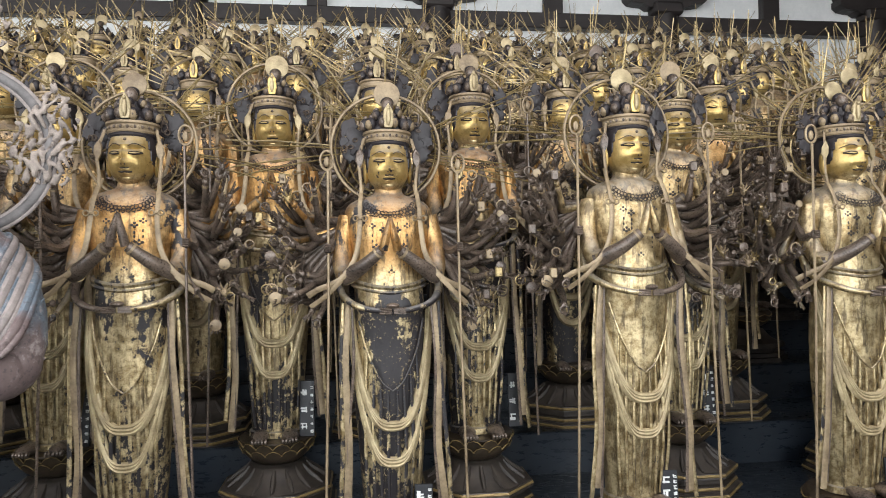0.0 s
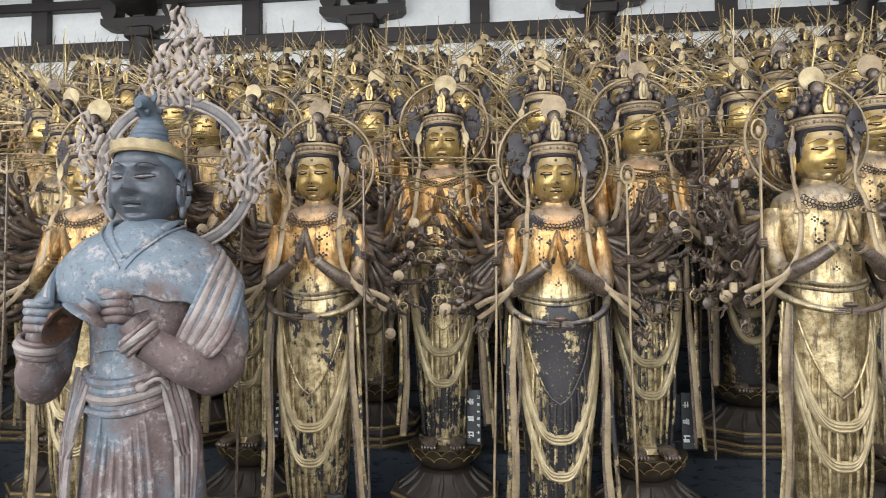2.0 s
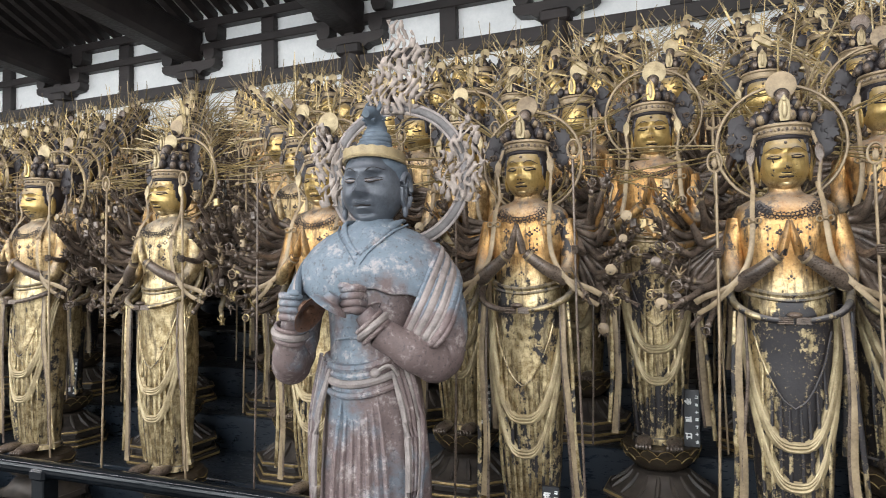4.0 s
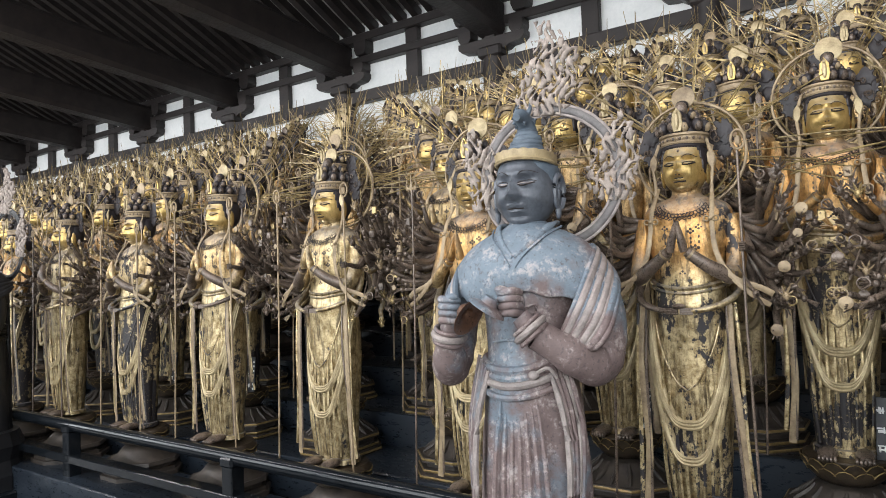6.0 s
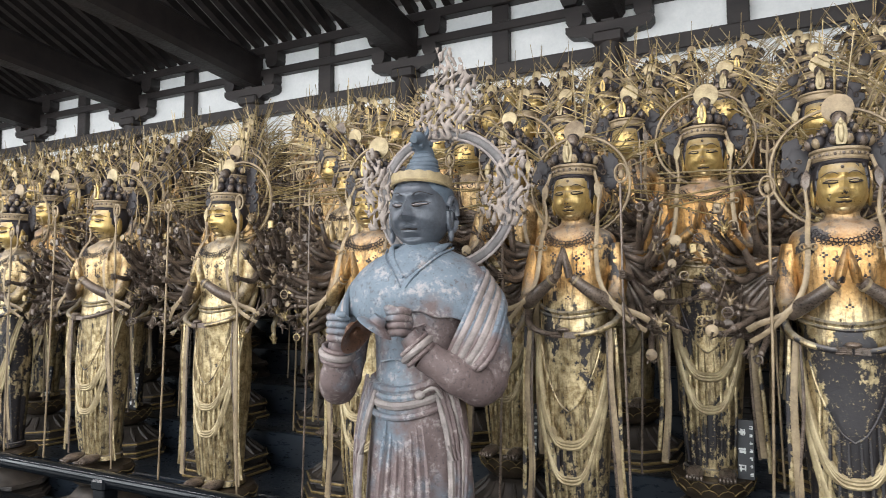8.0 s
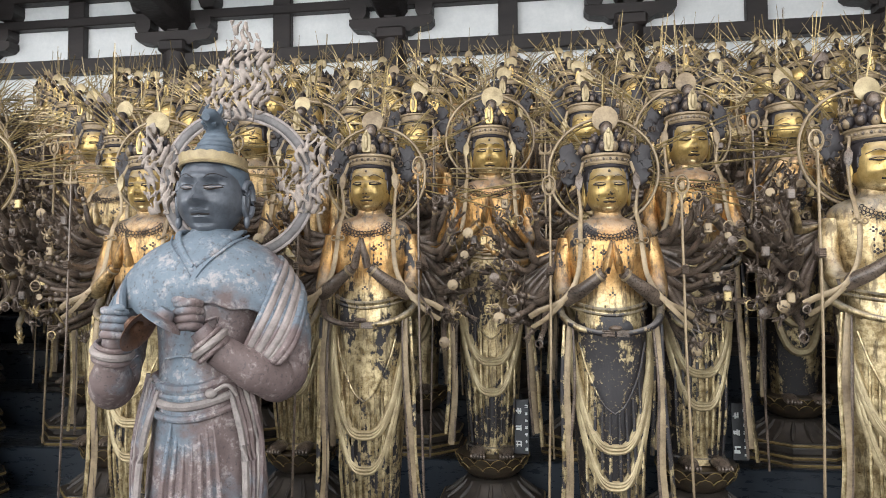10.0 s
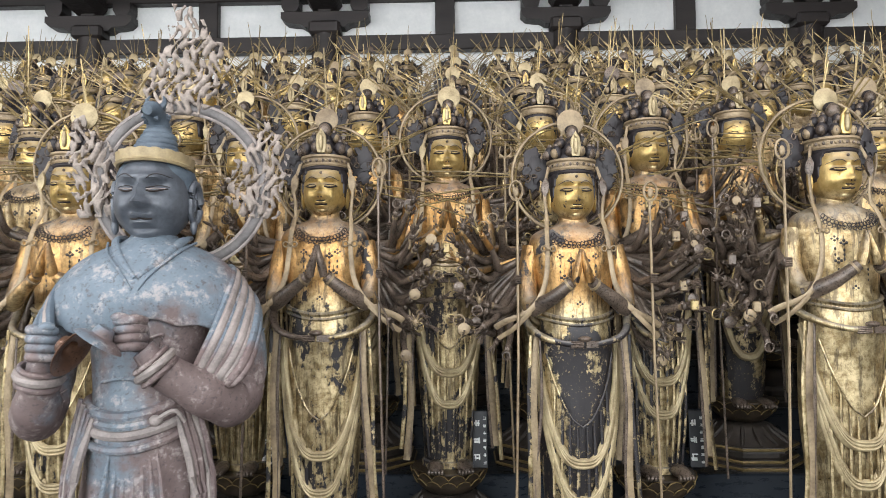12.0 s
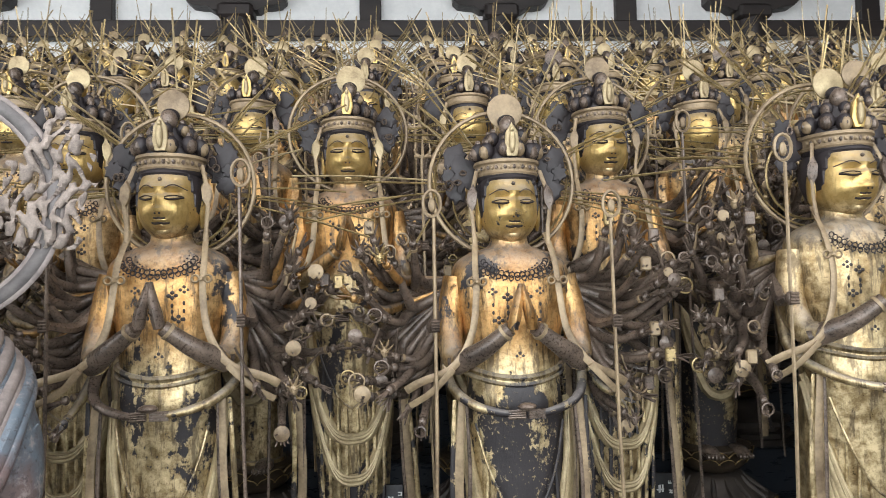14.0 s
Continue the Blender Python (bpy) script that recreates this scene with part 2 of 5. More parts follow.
class Mb:
    """Gathers vertices, faces and material slots for one mesh."""

    def __init__(self):
        self.v, self.f, self.m, self.n = [], [], [], 0

    def add(self, verts, faces, mat=0):
        verts = np.asarray(verts, float).reshape(-1, 3)
        self.v.append(verts)
        self.f.extend(tuple(i + self.n for i in f) for f in faces)
        self.m.extend([mat] * len(faces))
        self.n += len(verts)

    def lower(self, mark, by):
        """Lowers all that was added since mark."""
        for v in self.v[mark:]:
            v[:, 2] -= by

    def turn(self, mark, degrees):
        """Turns all that was added since mark about the upright axis."""
        c, q = math.cos(radians(degrees)), math.sin(radians(degrees))
        for v in self.v[mark:]:
            x, y = v[:, 0].copy(), v[:, 1].copy()
            v[:, 0], v[:, 1] = c * x - q * y, q * x + c * y

    def loft(self, rings, mat=0, caps=True, closed=True):
        rings = np.asarray(rings, float)
        k, n, _ = rings.shape
        faces = []
        for i in range(k - 1):
            for j in range(n if closed else n - 1):
                a, b = i * n + j, i * n + (j + 1) % n
                faces.append((a, b, b + n, a + n))
        if caps and closed:
            faces += [tuple(range(n - 1, -1, -1)), tuple((k - 1) * n + j for j in range(n))]
        self.add(rings.reshape(-1, 3), faces, mat)

    def tube(self, pts, rad, mat=0, n=6, flat=1.0, up=(0, 0, 1), caps=True):
        """A tube along pts; flat squeezes it along the direction nearest to up."""
        pts = np.asarray(pts, float)
        rad = np.broadcast_to(np.asarray(rad, float), (len(pts),))
        tan = np.gradient(pts, axis=0)
        tan /= np.linalg.norm(tan, axis=1)[:, None] + 1e-9
        ref = np.broadcast_to(np.asarray(up, float), tan.shape)
        side = np.cross(tan, ref)
        bad = np.linalg.norm(side, axis=1) < 0.15
        side[bad] = np.cross(tan[bad], (0.0, 1.0, 0.001))
        side /= np.linalg.norm(side, axis=1)[:, None] + 1e-9
        top = np.cross(side, tan)
        ang = np.arange(n) * 2 * math.pi / n
        rings = pts[:, None] + rad[:, None, None] * (side[:, None] * np.cos(ang)[None, :, None] + flat * top[:, None] * np.sin(ang)[None, :, None])
        self.loft(rings, mat, caps)

    def ball(self, c, r, mat=0, nu=10, nv=7, bend=None):
        c, r = np.asarray(c, float), np.broadcast_to(np.asarray(r, float), (3,))
        ph = np.linspace(-math.pi / 2, math.pi / 2, nv + 2)[1:-1]
        th = np.arange(nu) * 2 * math.pi / nu
        d = np.stack([np.cos(ph)[:, None] * np.cos(th), np.cos(ph)[:, None] * np.sin(th), np.broadcast_to(np.sin(ph)[:, None], (nv, nu))], -1)
        d = np.concatenate([d.reshape(-1, 3), [[0, 0, -1], [0, 0, 1]]])
        p = c + d * r
        if bend is not None:
            p = bend(p)
        f = [(i * nu + j, i * nu + (j + 1) % nu, (i + 1) * nu + (j + 1) % nu, (i + 1) * nu + j) for i in range(nv - 1) for j in range(nu)]
        lo, hi = nv * nu, nv * nu + 1
        f += [(lo, (j + 1) % nu, j) for j in range(nu)] + [(hi, (nv - 1) * nu + j, (nv - 1) * nu + (j + 1) % nu) for j in range(nu)]
        self.add(p, f, mat)

    def box(self, lo, hi, mat=0, bev=0.0):
        """A box whose upright and level edges are cut by bev."""
        (x0, y0, z0), (x1, y1, z1) = lo, hi
        b = min(bev, (x1 - x0) / 3, (y1 - y0) / 3, (z1 - z0) / 3)

        def ring(i, z):
            o = [(x0 + b, y0), (x1 - b, y0), (x1, y0 + b), (x1, y1 - b), (x1 - b, y1), (x0 + b, y1), (x0, y1 - b), (x0, y0 + b)]
            cx, cy = (x0 + x1) / 2, (y0 + y1) / 2
            sx, sy = 1 - 2 * i / (x1 - x0), 1 - 2 * i / (y1 - y0)
            return [(cx + (x - cx) * sx, cy + (y - cy) * sy, z) for x, y in o]
        if b <= 0:
            v = [(x, y, z) for z in (z0, z1) for x, y in ((x0, y0), (x1, y0), (x1, y1), (x0, y1))]
            self.add(v, [(3, 2, 1, 0), (4, 5, 6, 7), (0, 1, 5, 4), (1, 2, 6, 5), (2, 3, 7, 6), (3, 0, 4, 7)], mat)
        else:
            self.loft([ring(b, z0), ring(0, z0 + b), ring(0, z1 - b), ring(b, z1)], mat)

    def disc(self, c, r, thick, mat=0, n=20, axis="y"):
        ang = np.arange(n) * 2 * math.pi / n
        rings = []
        for rr, d in ((r * 0.9, -thick / 2), (r, -thick / 4), (r, thick / 4), (r * 0.9, thick / 2)):
            a, b, o = rr * np.cos(ang), rr * np.sin(ang), np.full(n, d)
            rings.append(np.stack([a, o, b], -1) if axis == "y" else np.stack([a, b, o], -1))
        self.loft(np.asarray(rings) + np.asarray(c, float), mat)

    def ring(self, c, r, w, mat=0, n=36, k=5, a0=0.0, a1=2 * math.pi, squash=1.0):
        """An upright ring that faces -y."""
        t = np.linspace(a0, a1, n + 1)
        pts = np.stack([c[0] + r * np.cos(t), np.full(n + 1, c[1]), c[2] + r * squash * np.sin(t)], -1)
        self.tube(pts, w, mat, k, 1.0, (0, 1, 0))

    def mesh(self, name, mats, smooth=True):
        me = bpy.data.meshes.new(name)
        v = np.concatenate(self.v)
        me.from_pydata(v.tolist(), [], self.f)
        for m in mats:
            me.materials.append(m)
        me.polygons.foreach_set("material_index", self.m)
        me.update()
        bm = bmesh.new()
        bm.from_mesh(me)
        bmesh.ops.recalc_face_normals(bm, faces=bm.faces)
        if smooth:
            for f in bm.faces:
                f.smooth = True
            for e in bm.edges:
                if len(e.link_faces) == 2 and e.calc_face_angle(0) > 0.75:
                    e.smooth = False
        bm.to_mesh(me)
        bm.free()
        return me


def part(name, mb, mats, parent=None, label="", smooth=True):
    """One mesh object from a builder, under a thing or a part."""
    ob = new(name, mb.mesh(name, mats if isinstance(mats, list) else [mats], smooth))
    if parent:
        ob.parent = parent
    if label:
        ob["label"] = label
    return ob


def spline(points, n):
    """A smooth line of n points through the given ones."""
    p = np.asarray(points, float)
    q = np.concatenate([[2 * p[0] - p[1]], p, [2 * p[-1] - p[-2]]])
    out = []
    for u in np.linspace(0, len(p) - 1 - 1e-6, n):
        i, t = int(u), u - int(u)
        a, b, c, d = q[i], q[i + 1], q[i + 2], q[i + 3]
        out.append(0.5 * (2 * b + (c - a) * t + (2 * a - 5 * b + 4 * c - d) * t * t + (3 * b - a - 3 * c + d) * t ** 3))
    return np.asarray(out)


# ---- hall ----
SP, DY, DZ = 0.97, 0.53, 0.215
WALL_Y, FLOOR_Z = 5.86, -0.62
X0, X1 = -29.0, 7.5
BAY = 3.05
COL0 = -2.13  # a column of the rear wall


def plain(name, lo, hi, mat, label, bev=0.0):
    mb = Mb()
    mb.box(lo, hi, 0, bev)
    return tagged(part(name, mb, mat, smooth=False), label, kind="structure")


plain("floor", (X0, -5.3, FLOOR_Z - 0.1), (X1, -0.95, FLOOR_Z), FLOORB, "dark polished board floor of the visitors' aisle")
plain("wall_north", (X0, WALL_Y + 0.06, -0.7), (X1, WALL_Y + 0.2, 6.0), PLASTER, "white plastered rear wall behind the statues")
plain("wall_east", (X1, -5.3, -0.7), (X1 + 0.15, WALL_Y + 0.2, 9.5), TIMBER, "dark timber end wall of the hall")
plain("wall_west", (X0 - 0.15, -5.3, -0.7), (X0, WALL_Y + 0.2, 9.5), TIMBER, "dark timber far end wall of the hall")
for i in range(12):
    xb = -28.92 + 3.05 * i
    plain("wall_south", (xb - 0.2, -5.3, FLOOR_Z), (xb + 0.2, -5.15, 3.8), TIMBER, "dark timber post between daylit openings")
plain("wall_south_top", (X0, -5.3, 3.8), (X1, -5.15, 9.5), TIMBER, "dark timber wall over the daylit openings")
plain("wall_south_sill", (X0, -5.3, FLOOR_Z), (X1, -5.15, 0.5), TIMBER, "dark timber sill wall under the daylit openings")

# tiers of the statue platform
for r in range(10):
    top = DZ * r - 0.33
    y0 = DY * r - 0.3 if r else -0.42
    mb = Mb()
    mb.box((X0, y0, top - (DZ + 0.05 if r else 0.3)), (X1, y0 + DY + 0.02 if r < 9 else WALL_Y + 0.06, top), 0, 0.008)
    tagged(part("platform_tier", mb, TIER, smooth=False), "dark navy lacquered wooden platform step", kind="structure")

# timber frame of the rear wall
zb = 4.19
for name, z0, z1, yf in (("wall_beam_low", zb - 0.2, zb, 0.10), ("wall_beam_mid", zb + 0.47, zb + 0.60, 0.08), ("wall_beam_top", zb + 0.84, zb + 0.98, 0.12)):
    plain(name, (X0, WALL_Y - yf, z0), (X1, WALL_Y + 0.06, z1), TIMBER, "smoke-darkened horizontal wall beam", 0.012)
cols = [COL0 + BAY * i for i in range(-8, 4)]
for xc in cols:
    mb = Mb()
    mb.tube([(xc, WALL_Y, -0.6), (xc, WALL_Y, zb + 0.02)], 0.19, 0, 16)
    tagged(part("wall_column", mb, TIMBER), "round smoke-darkened column of the rear wall", kind="structure")
    # bracket: bearing block, boat-shaped arm and three small blocks
    br = tagged(new("wall_bracket"), "dark timber bracket arm on a wall column", kind="structure")
    mb = Mb()
    mb.box((xc - 0.2, WALL_Y - 0.2, zb), (xc + 0.2, WALL_Y + 0.06, zb + 0.17), 0, 0.03)
    part("bearing_block", mb, TIMBER, br, smooth=False)
    mb = Mb()
    prof = [(-0.56, 0.30), (-0.56, 0.22), (-0.50, 0.165), (-0.40, 0.15), (-0.32, 0.145), (-0.25, 0.10), (0.25, 0.10), (0.32, 0.145), (0.40, 0.15), (0.50, 0.165), (0.56, 0.22), (0.56, 0.30)]
    mb.loft([[(xc + x, y, zb + z) for x, z in prof] for y in (WALL_Y - 0.14, WALL_Y + 0.05)])
    part("bracket_arm", mb, TIMBER, br, smooth=False)
    for dx in (-0.44, 0, 0.44):
        mb = Mb()
        s = 0.11
        mb.loft([[(xc + dx + a * w, WALL_Y - 0.04 + b * 0.11, zb + z) for a, b in ((-1, -1), (1, -1), (1, 1), (-1, 1))] for z, w in ((0.30, 0.075), (0.36, s), (0.47, s))])
        part("small_block", mb, TIMBER, br, smooth=False)
    for dx in (-0.5, 0, 0.5):
        mb = Mb()
        mb.loft([[(xc + dx + a * w, WALL_Y - 0.04 + b * 0.11, zb + z) for a, b in ((-1, -1), (1, -1), (1, 1), (-1, 1))] for z, w in ((0.60, 0.09), (0.70, 0.13), (0.84, 0.13))])
        part("small_block", mb, TIMBER, br, smooth=False)
    # strut half way to the next column
    mb = Mb()
    mb.box((xc + BAY / 2 - 0.125, WALL_Y - 0.05, zb), (xc + BAY / 2 + 0.125, WALL_Y + 0.06, zb + 0.84), 0, 0.01)
    tagged(part("wall_strut", mb, TIMBER, smooth=False), "short dark timber strut between wall beams", kind="structure")
    # tie beam from the column over the statues, with a gentle rise
    mb = Mb()
    ys = np.linspace(WALL_Y - 0.05, -5.2, 14)
    rings = []
    for y in ys:
        d = WALL_Y - y
        zc = zb + 0.58 + 0.085 * d
        rings.append([(xc + a, y, zc + b) for a, b in ((-0.15, -0.27), (0.15, -0.27), (0.21, -0.19), (0.21, 0.19), (0.15, 0.27), (-0.15, 0.27), (-0.21, 0.19), (-0.21, -0.19))])
    mb.loft(rings)
    tagged(part("tie_beam", mb, TIMBER, smooth=False), "heavy smoke-darkened roof tie beam", kind="structure")

# ceiling: boards on closely set rafters that rise from the rear wall
mb = Mb()
slope = 0.46
zr = zb + 1.0
mb.add([(X0, WALL_Y + 0.2, zr + 0.16), (X1, WALL_Y + 0.2, zr + 0.16), (X1, -5.3, zr + 0.16 + slope * 11.3), (X0, -5.3, zr + 0.16 + slope * 11.3),
        (X0, WALL_Y + 0.2, zr + 0.22), (X1, WALL_Y + 0.2, zr + 0.22), (X1, -5.3, zr + 0.22 + slope * 11.3), (X0, -5.3, zr + 0.22 + slope * 11.3)],
       [(0, 1, 2, 3), (7, 6, 5, 4), (0, 4, 5, 1), (2, 6, 7, 3), (1, 5, 6, 2), (0, 3, 7, 4)])
for i in range(int((X1 - X0) / 0.305)):
    x = X0 + 0.12 + 0.305 * i
    q = [(x + a, y, zr + slope * (WALL_Y - y) + b) for y in (WALL_Y + 0.1, -5.28) for a, b in ((-0.062, 0), (0.062, 0), (0.062, 0.158), (-0.062, 0.158))]
    mb.add(q, [(3, 2, 1, 0), (4, 5, 6, 7), (0, 1, 5, 4), (1, 2, 6, 5), (2, 3, 7, 6), (3, 0, 4, 7)], 1)
tagged(part("ceiling", mb, [BOARDS, TIMBER], smooth=False), "dark open ceiling of closely set rafters", kind="structure")

# ---- statues ----


def brow(z):
    """Widens the head towards the hairline."""
    return 1 + 0.24 * np.clip((z - 1.455) / 0.08, 0, 1) ** 1.5


def face_bend(p):
    x, z = p[:, 0], p[:, 2]
    f = np.clip(-(p[:, 1] + 0.005) / 0.08, 0, 1)

    def bell(cx, cz, wx, wz):
        return np.exp(-((x - cx) / wx) ** 2 - ((z - cz) / wz) ** 2)
    d = 0.023 * bell(0, 1.403, 0.0175, 0.011) + 0.019 * bell(0, 1.428, 0.0095, 0.034) + 0.013 * bell(0, 1.3775, 0.022, 0.0055) + 0.013 * bell(0, 1.3635, 0.017, 0.006) + 0.012 * bell(0, 1.337, 0.026, 0.015) - 0.006 * bell(0, 1.351, 0.028, 0.005)
    for s in (-1, 1):
        d += 0.010 * bell(s * 0.038, 1.438, 0.02, 0.010) - 0.014 * bell(s * 0.029, 1.454, 0.022, 0.008) + 0.009 * bell(s * 0.035, 1.472, 0.03, 0.007) + 0.007 * bell(s * 0.045, 1.395, 0.025, 0.025) + 0.006 * bell(s * 0.017, 1.400, 0.007, 0.007)
        d -= 0.005 * bell(s * 0.030, 1.372, 0.008, 0.012)
    p = p.copy()
    p[:, 1] -= d * f
    p[:, 0] *= brow(z) * (1 + 0.07 * np.exp(-((z - 1.375) / 0.04) ** 2))
    return p


def face_y(x, z):
    """Depth of the face's front at x, z."""
    c = max(0.0, 1 - (x / 0.083) ** 2 - ((z - 1.435) / 0.118) ** 2)
    p = np.array([[x, -0.009 - 0.1 * math.sqrt(c), z]])
    return float(face_bend(p)[0, 1]) - 0.001


def hair_bend(p):
    """Draws the front of the hair cap into the head below the hairline."""
    x, y, z = p[:, 0], p[:, 1], p[:, 2]
    line = 1.512 - 0.05 * (np.abs(x) / 0.078) ** 8
    inside = (y < -0.01) & (np.abs(x) < 0.080) & (z < line)
    p = p.copy()
    p[:, 0] *= 1 + 0.6 * (brow(z) - 1)
    c = np.array((0, 0, 1.44))
    p[inside] = c + (p[inside] - c) * 0.86
    return p


def kannon(seed, lod):
    """A standing many-armed gilded figure about 1.7 m high, feet at the origin, facing -y. lod 0 is the finest."""
    rnd = random.Random(seed)
    mb = Mb()
    n = (44, 24, 12)[lod]
    rows = (46, 24, 9)[lod]
    key = [(0.0, 0.108, 0.088, 0), (0.06, 0.112, 0.092, 0), (0.28, 0.128, 0.104, 0), (0.5, 0.143, 0.116, 0), (0.7, 0.147, 0.115, 0), (0.84, 0.138, 0.109, 0),
           (0.93, 0.135, 0.104, 0), (1.02, 0.143, 0.108, 0), (1.12, 0.164, 0.112, 0), (1.20, 0.176, 0.106, 0), (1.25, 0.163, 0.094, 0.005), (1.28, 0.118, 0.078, 0.008), (1.30, 0.062, 0.06, 0.008), (1.345, 0.054, 0.054, 0.005)]
    prof = spline(key, rows)
    th = np.arange(n) * 2 * math.pi / n
    rings = []
    for z, rx, ry, cy in prof:
        fold = max(0.0, min(1.0, (0.86 - z) / 0.3))
        wob = 1 + fold * (0.024 * np.cos(th * 14 + 1.5 * math.sin(z * 7)) + 0.016 * np.cos(th * 9 + 2.0) + 0.008 * np.cos(th * 23)) if lod < 2 else 1 + 0 * th
        sup = np.sign(np.cos(th)) * np.abs(np.cos(th)) ** 0.85
        belly = 0.02 * math.exp(-((z - 0.86) / 0.1) ** 2)
        rings.append(np.stack([rx * sup * wob, cy + ry * np.sin(th) * wob - belly * (np.sin(th) < 0), np.full(n, z)], -1))
    mb.loft(rings, G)
    t8 = (8, 6, 4)[lod]
    # robe hem and feet
    mb.loft([np.stack([(0.112 + e) * np.cos(th), (0.092 + e) * np.sin(th), np.full(n, z)], -1) for z, e in ((0.0, 0.0), (0.0, 0.014), (0.025, 0.012), (0.03, 0.0))], G, False)
    if lod < 2:
        for s in (-1, 1):
            mb.ball((s * 0.065, -0.135, 0.022), (0.038, 0.075, 0.026), A, 10, 6)
            for i in range(5):
                mb.ball((s * (0.065 + 0.014 * (i - 2)), -0.205 + 0.004 * abs(i - 1), 0.014), (0.0085, 0.016, 0.012), A, 6, 4)
    # cords in long loops over the robe
    sway = rnd.uniform(-0.02, 0.02)
    for zl, zt, w in ((0.41 + sway, 0.86, 0.021), (0.27 + sway, 0.84, 0.022)) if lod < 2 else ((0.33, 0.7, 0.018),):
        a = np.linspace(math.pi * 1.03, math.pi * 1.97, (34, 18, 9)[lod])
        k = np.abs(np.cos(a)) ** 3.2
        zz = zl + (zt - zl) * k
        rr = np.interp(zz, [q[0] for q in key], [q[1] for q in key]) + 0.016
        ry = np.interp(zz, [q[0] for q in key], [q[2] for q in key]) + 0.020
        wide = w * (1 - 0.5 * k)
        mb.tube(np.stack([rr * np.cos(a), ry * np.sin(a), zz], -1), wide, D, t8, 0.62, (0, 1, 0))
        if lod == 0:
            for e in (-0.55, 0.05, 0.6):
                mb.tube(np.stack([rr * np.cos(a) * 1.004, ry * np.sin(a) - 0.011, zz + e * wide], -1), wide * 0.26, D, 6)
    # pointed apron edge and hanging pleats
    if lod == 0:
        for s in (-1, 1):
            a = spline([(s * 0.125, -0.085, 0.80), (s * 0.095, -0.115, 0.68), (s * 0.045, -0.131, 0.57), (0, -0.135, 0.53)], 12)
            mb.tube(a, 0.0036, G, 6)
            for i in range(4):
                x = s * (0.018 + 0.026 * i)
                yy = -0.128 * math.sqrt(max(0, 1 - (x / 0.165) ** 2)) - 0.001
                mb.tube(spline([(x, yy, 0.53 + 0.05 * i), (x * 1.1, yy - 0.001, 0.3), (x * 0.95, yy + 0.02, 0.05)], 9), [0.004, 0.006, 0.007, 0.007, 0.007, 0.007, 0.007, 0.006, 0.005], G, 5, 0.6, (0, 1, 0))
        # belt sash
        a = np.linspace(math.pi, 2 * math.pi, 24)
        for zc, w in ((0.955, 0.010), (0.935, 0.008)):
            mb.tube(np.stack([0.145 * np.cos(a), 0.118 * np.sin(a), zc - 0.03 * np.abs(np.sin(a)) ** 2], -1), w, G, 6)
    # head
    mark = len(mb.v)
    mb.ball((0, -0.008, 1.435), (0.083, 0.100, 0.116), G, (52, 22, 10)[lod], (44, 18, 7)[lod], face_bend if lod < 2 else None)
    if lod < 2:
        mb.ball((0, -0.004, 1.445), (0.090, 0.105, 0.118), H, (64, 28)[lod], (48, 20)[lod], hair_bend)
    mb.ball((0, 0.030, 1.455), (0.096, 0.090, 0.112), H, (24, 14, 8)[lod], (16, 10, 5)[lod])
    for s in (-1, 1):
        mb.ball((s * 0.087, 0.004, 1.412), (0.011, 0.020, 0.054), G, 8, 6)
        mb.tube(spline([(s * 0.094, -0.02, 1.54), (s * 0.116, -0.045, 1.45), (s * 0.110, -0.04, 1.37), (s * 0.108, -0.05, 1.32)], (10, 8, 5)[lod]), (0.0062, 0.0065, 0.008)[lod], R, (8, 6, 4)[lod], 0.45, (0, 1, 0))
        if lod < 2:
            fan = [(0.0, 1.50), (0.018, 1.475), (0.022, 1.445), (0.008, 1.41), (-0.008, 1.44), (-0.012, 1.475)]
            mb.loft([[(s * (0.108 + x * q), -0.036 + d, 1.45 + (z - 1.45) * q) for x, z in fan] for q, d in ((0.8, -0.012), (1.0, -0.007), (0.8, 0.002))], (R, A, D)[seed % 3])
    for zz in (1.292, 1.312):
        if lod == 0:
            a = np.linspace(0, 2 * math.pi, 20)
            mb.tube(np.stack([0.053 * np.cos(a), 0.006 + 0.053 * np.sin(a), np.full(20, zz)], -1), 0.004, G, 5)
    if lod < 2:
        m = (10, 6)[lod]
        for s in (-1, 1):
            for pts, w, mat in (([(0.014, 1.4655), (0.038, 1.4755), (0.066, 1.463)], 0.0016, A), ([(0.016, 1.4365), (0.036, 1.4335), (0.060, 1.4405)], 0.0030, K), ([(0.016, 1.441), (0.036, 1.446), (0.060, 1.4425)], 0.0015, K)):
                q = spline([(s * x, 0, z) for x, z in pts], m)
                q[:, 1] = [face_y(x, z) for x, _, z in q]
                mb.tube(q, w, mat, 4)
        q = spline([(-0.023, 0, 1.3715), (-0.010, 0, 1.3685), (0, 0, 1.370), (0.010, 0, 1.3685), (0.023, 0, 1.3715)], m)
        q[:, 1] = [face_y(x, z) for x, _, z in q]
        mb.tube(q, 0.0038, K, 4)
        for s in (-1, 1):
            mb.ball((s * 0.006, face_y(s * 0.006, 1.396) + 0.002, 1.395), 0.003, K, 6, 4)
        mb.ball((0, face_y(0, 1.492), 1.492), 0.006, A, 8, 5)
        if lod == 0 and rnd.random() < 0.7:
            q = spline([(-0.016, 0, 1.384), (-0.006, 0, 1.382), (0, 0, 1.384), (0.006, 0, 1.382), (0.016, 0, 1.384)], 8)
            q[:, 1] = [face_y(x, z) for x, _, z in q]
            mb.tube(q, 0.0024, K, 4)
    # crown: band, ring of small heads, standing figure, top head before a round plate
    a = np.arange((36, 18, 10)[lod]) * 2 * math.pi / (36, 18, 10)[lod]
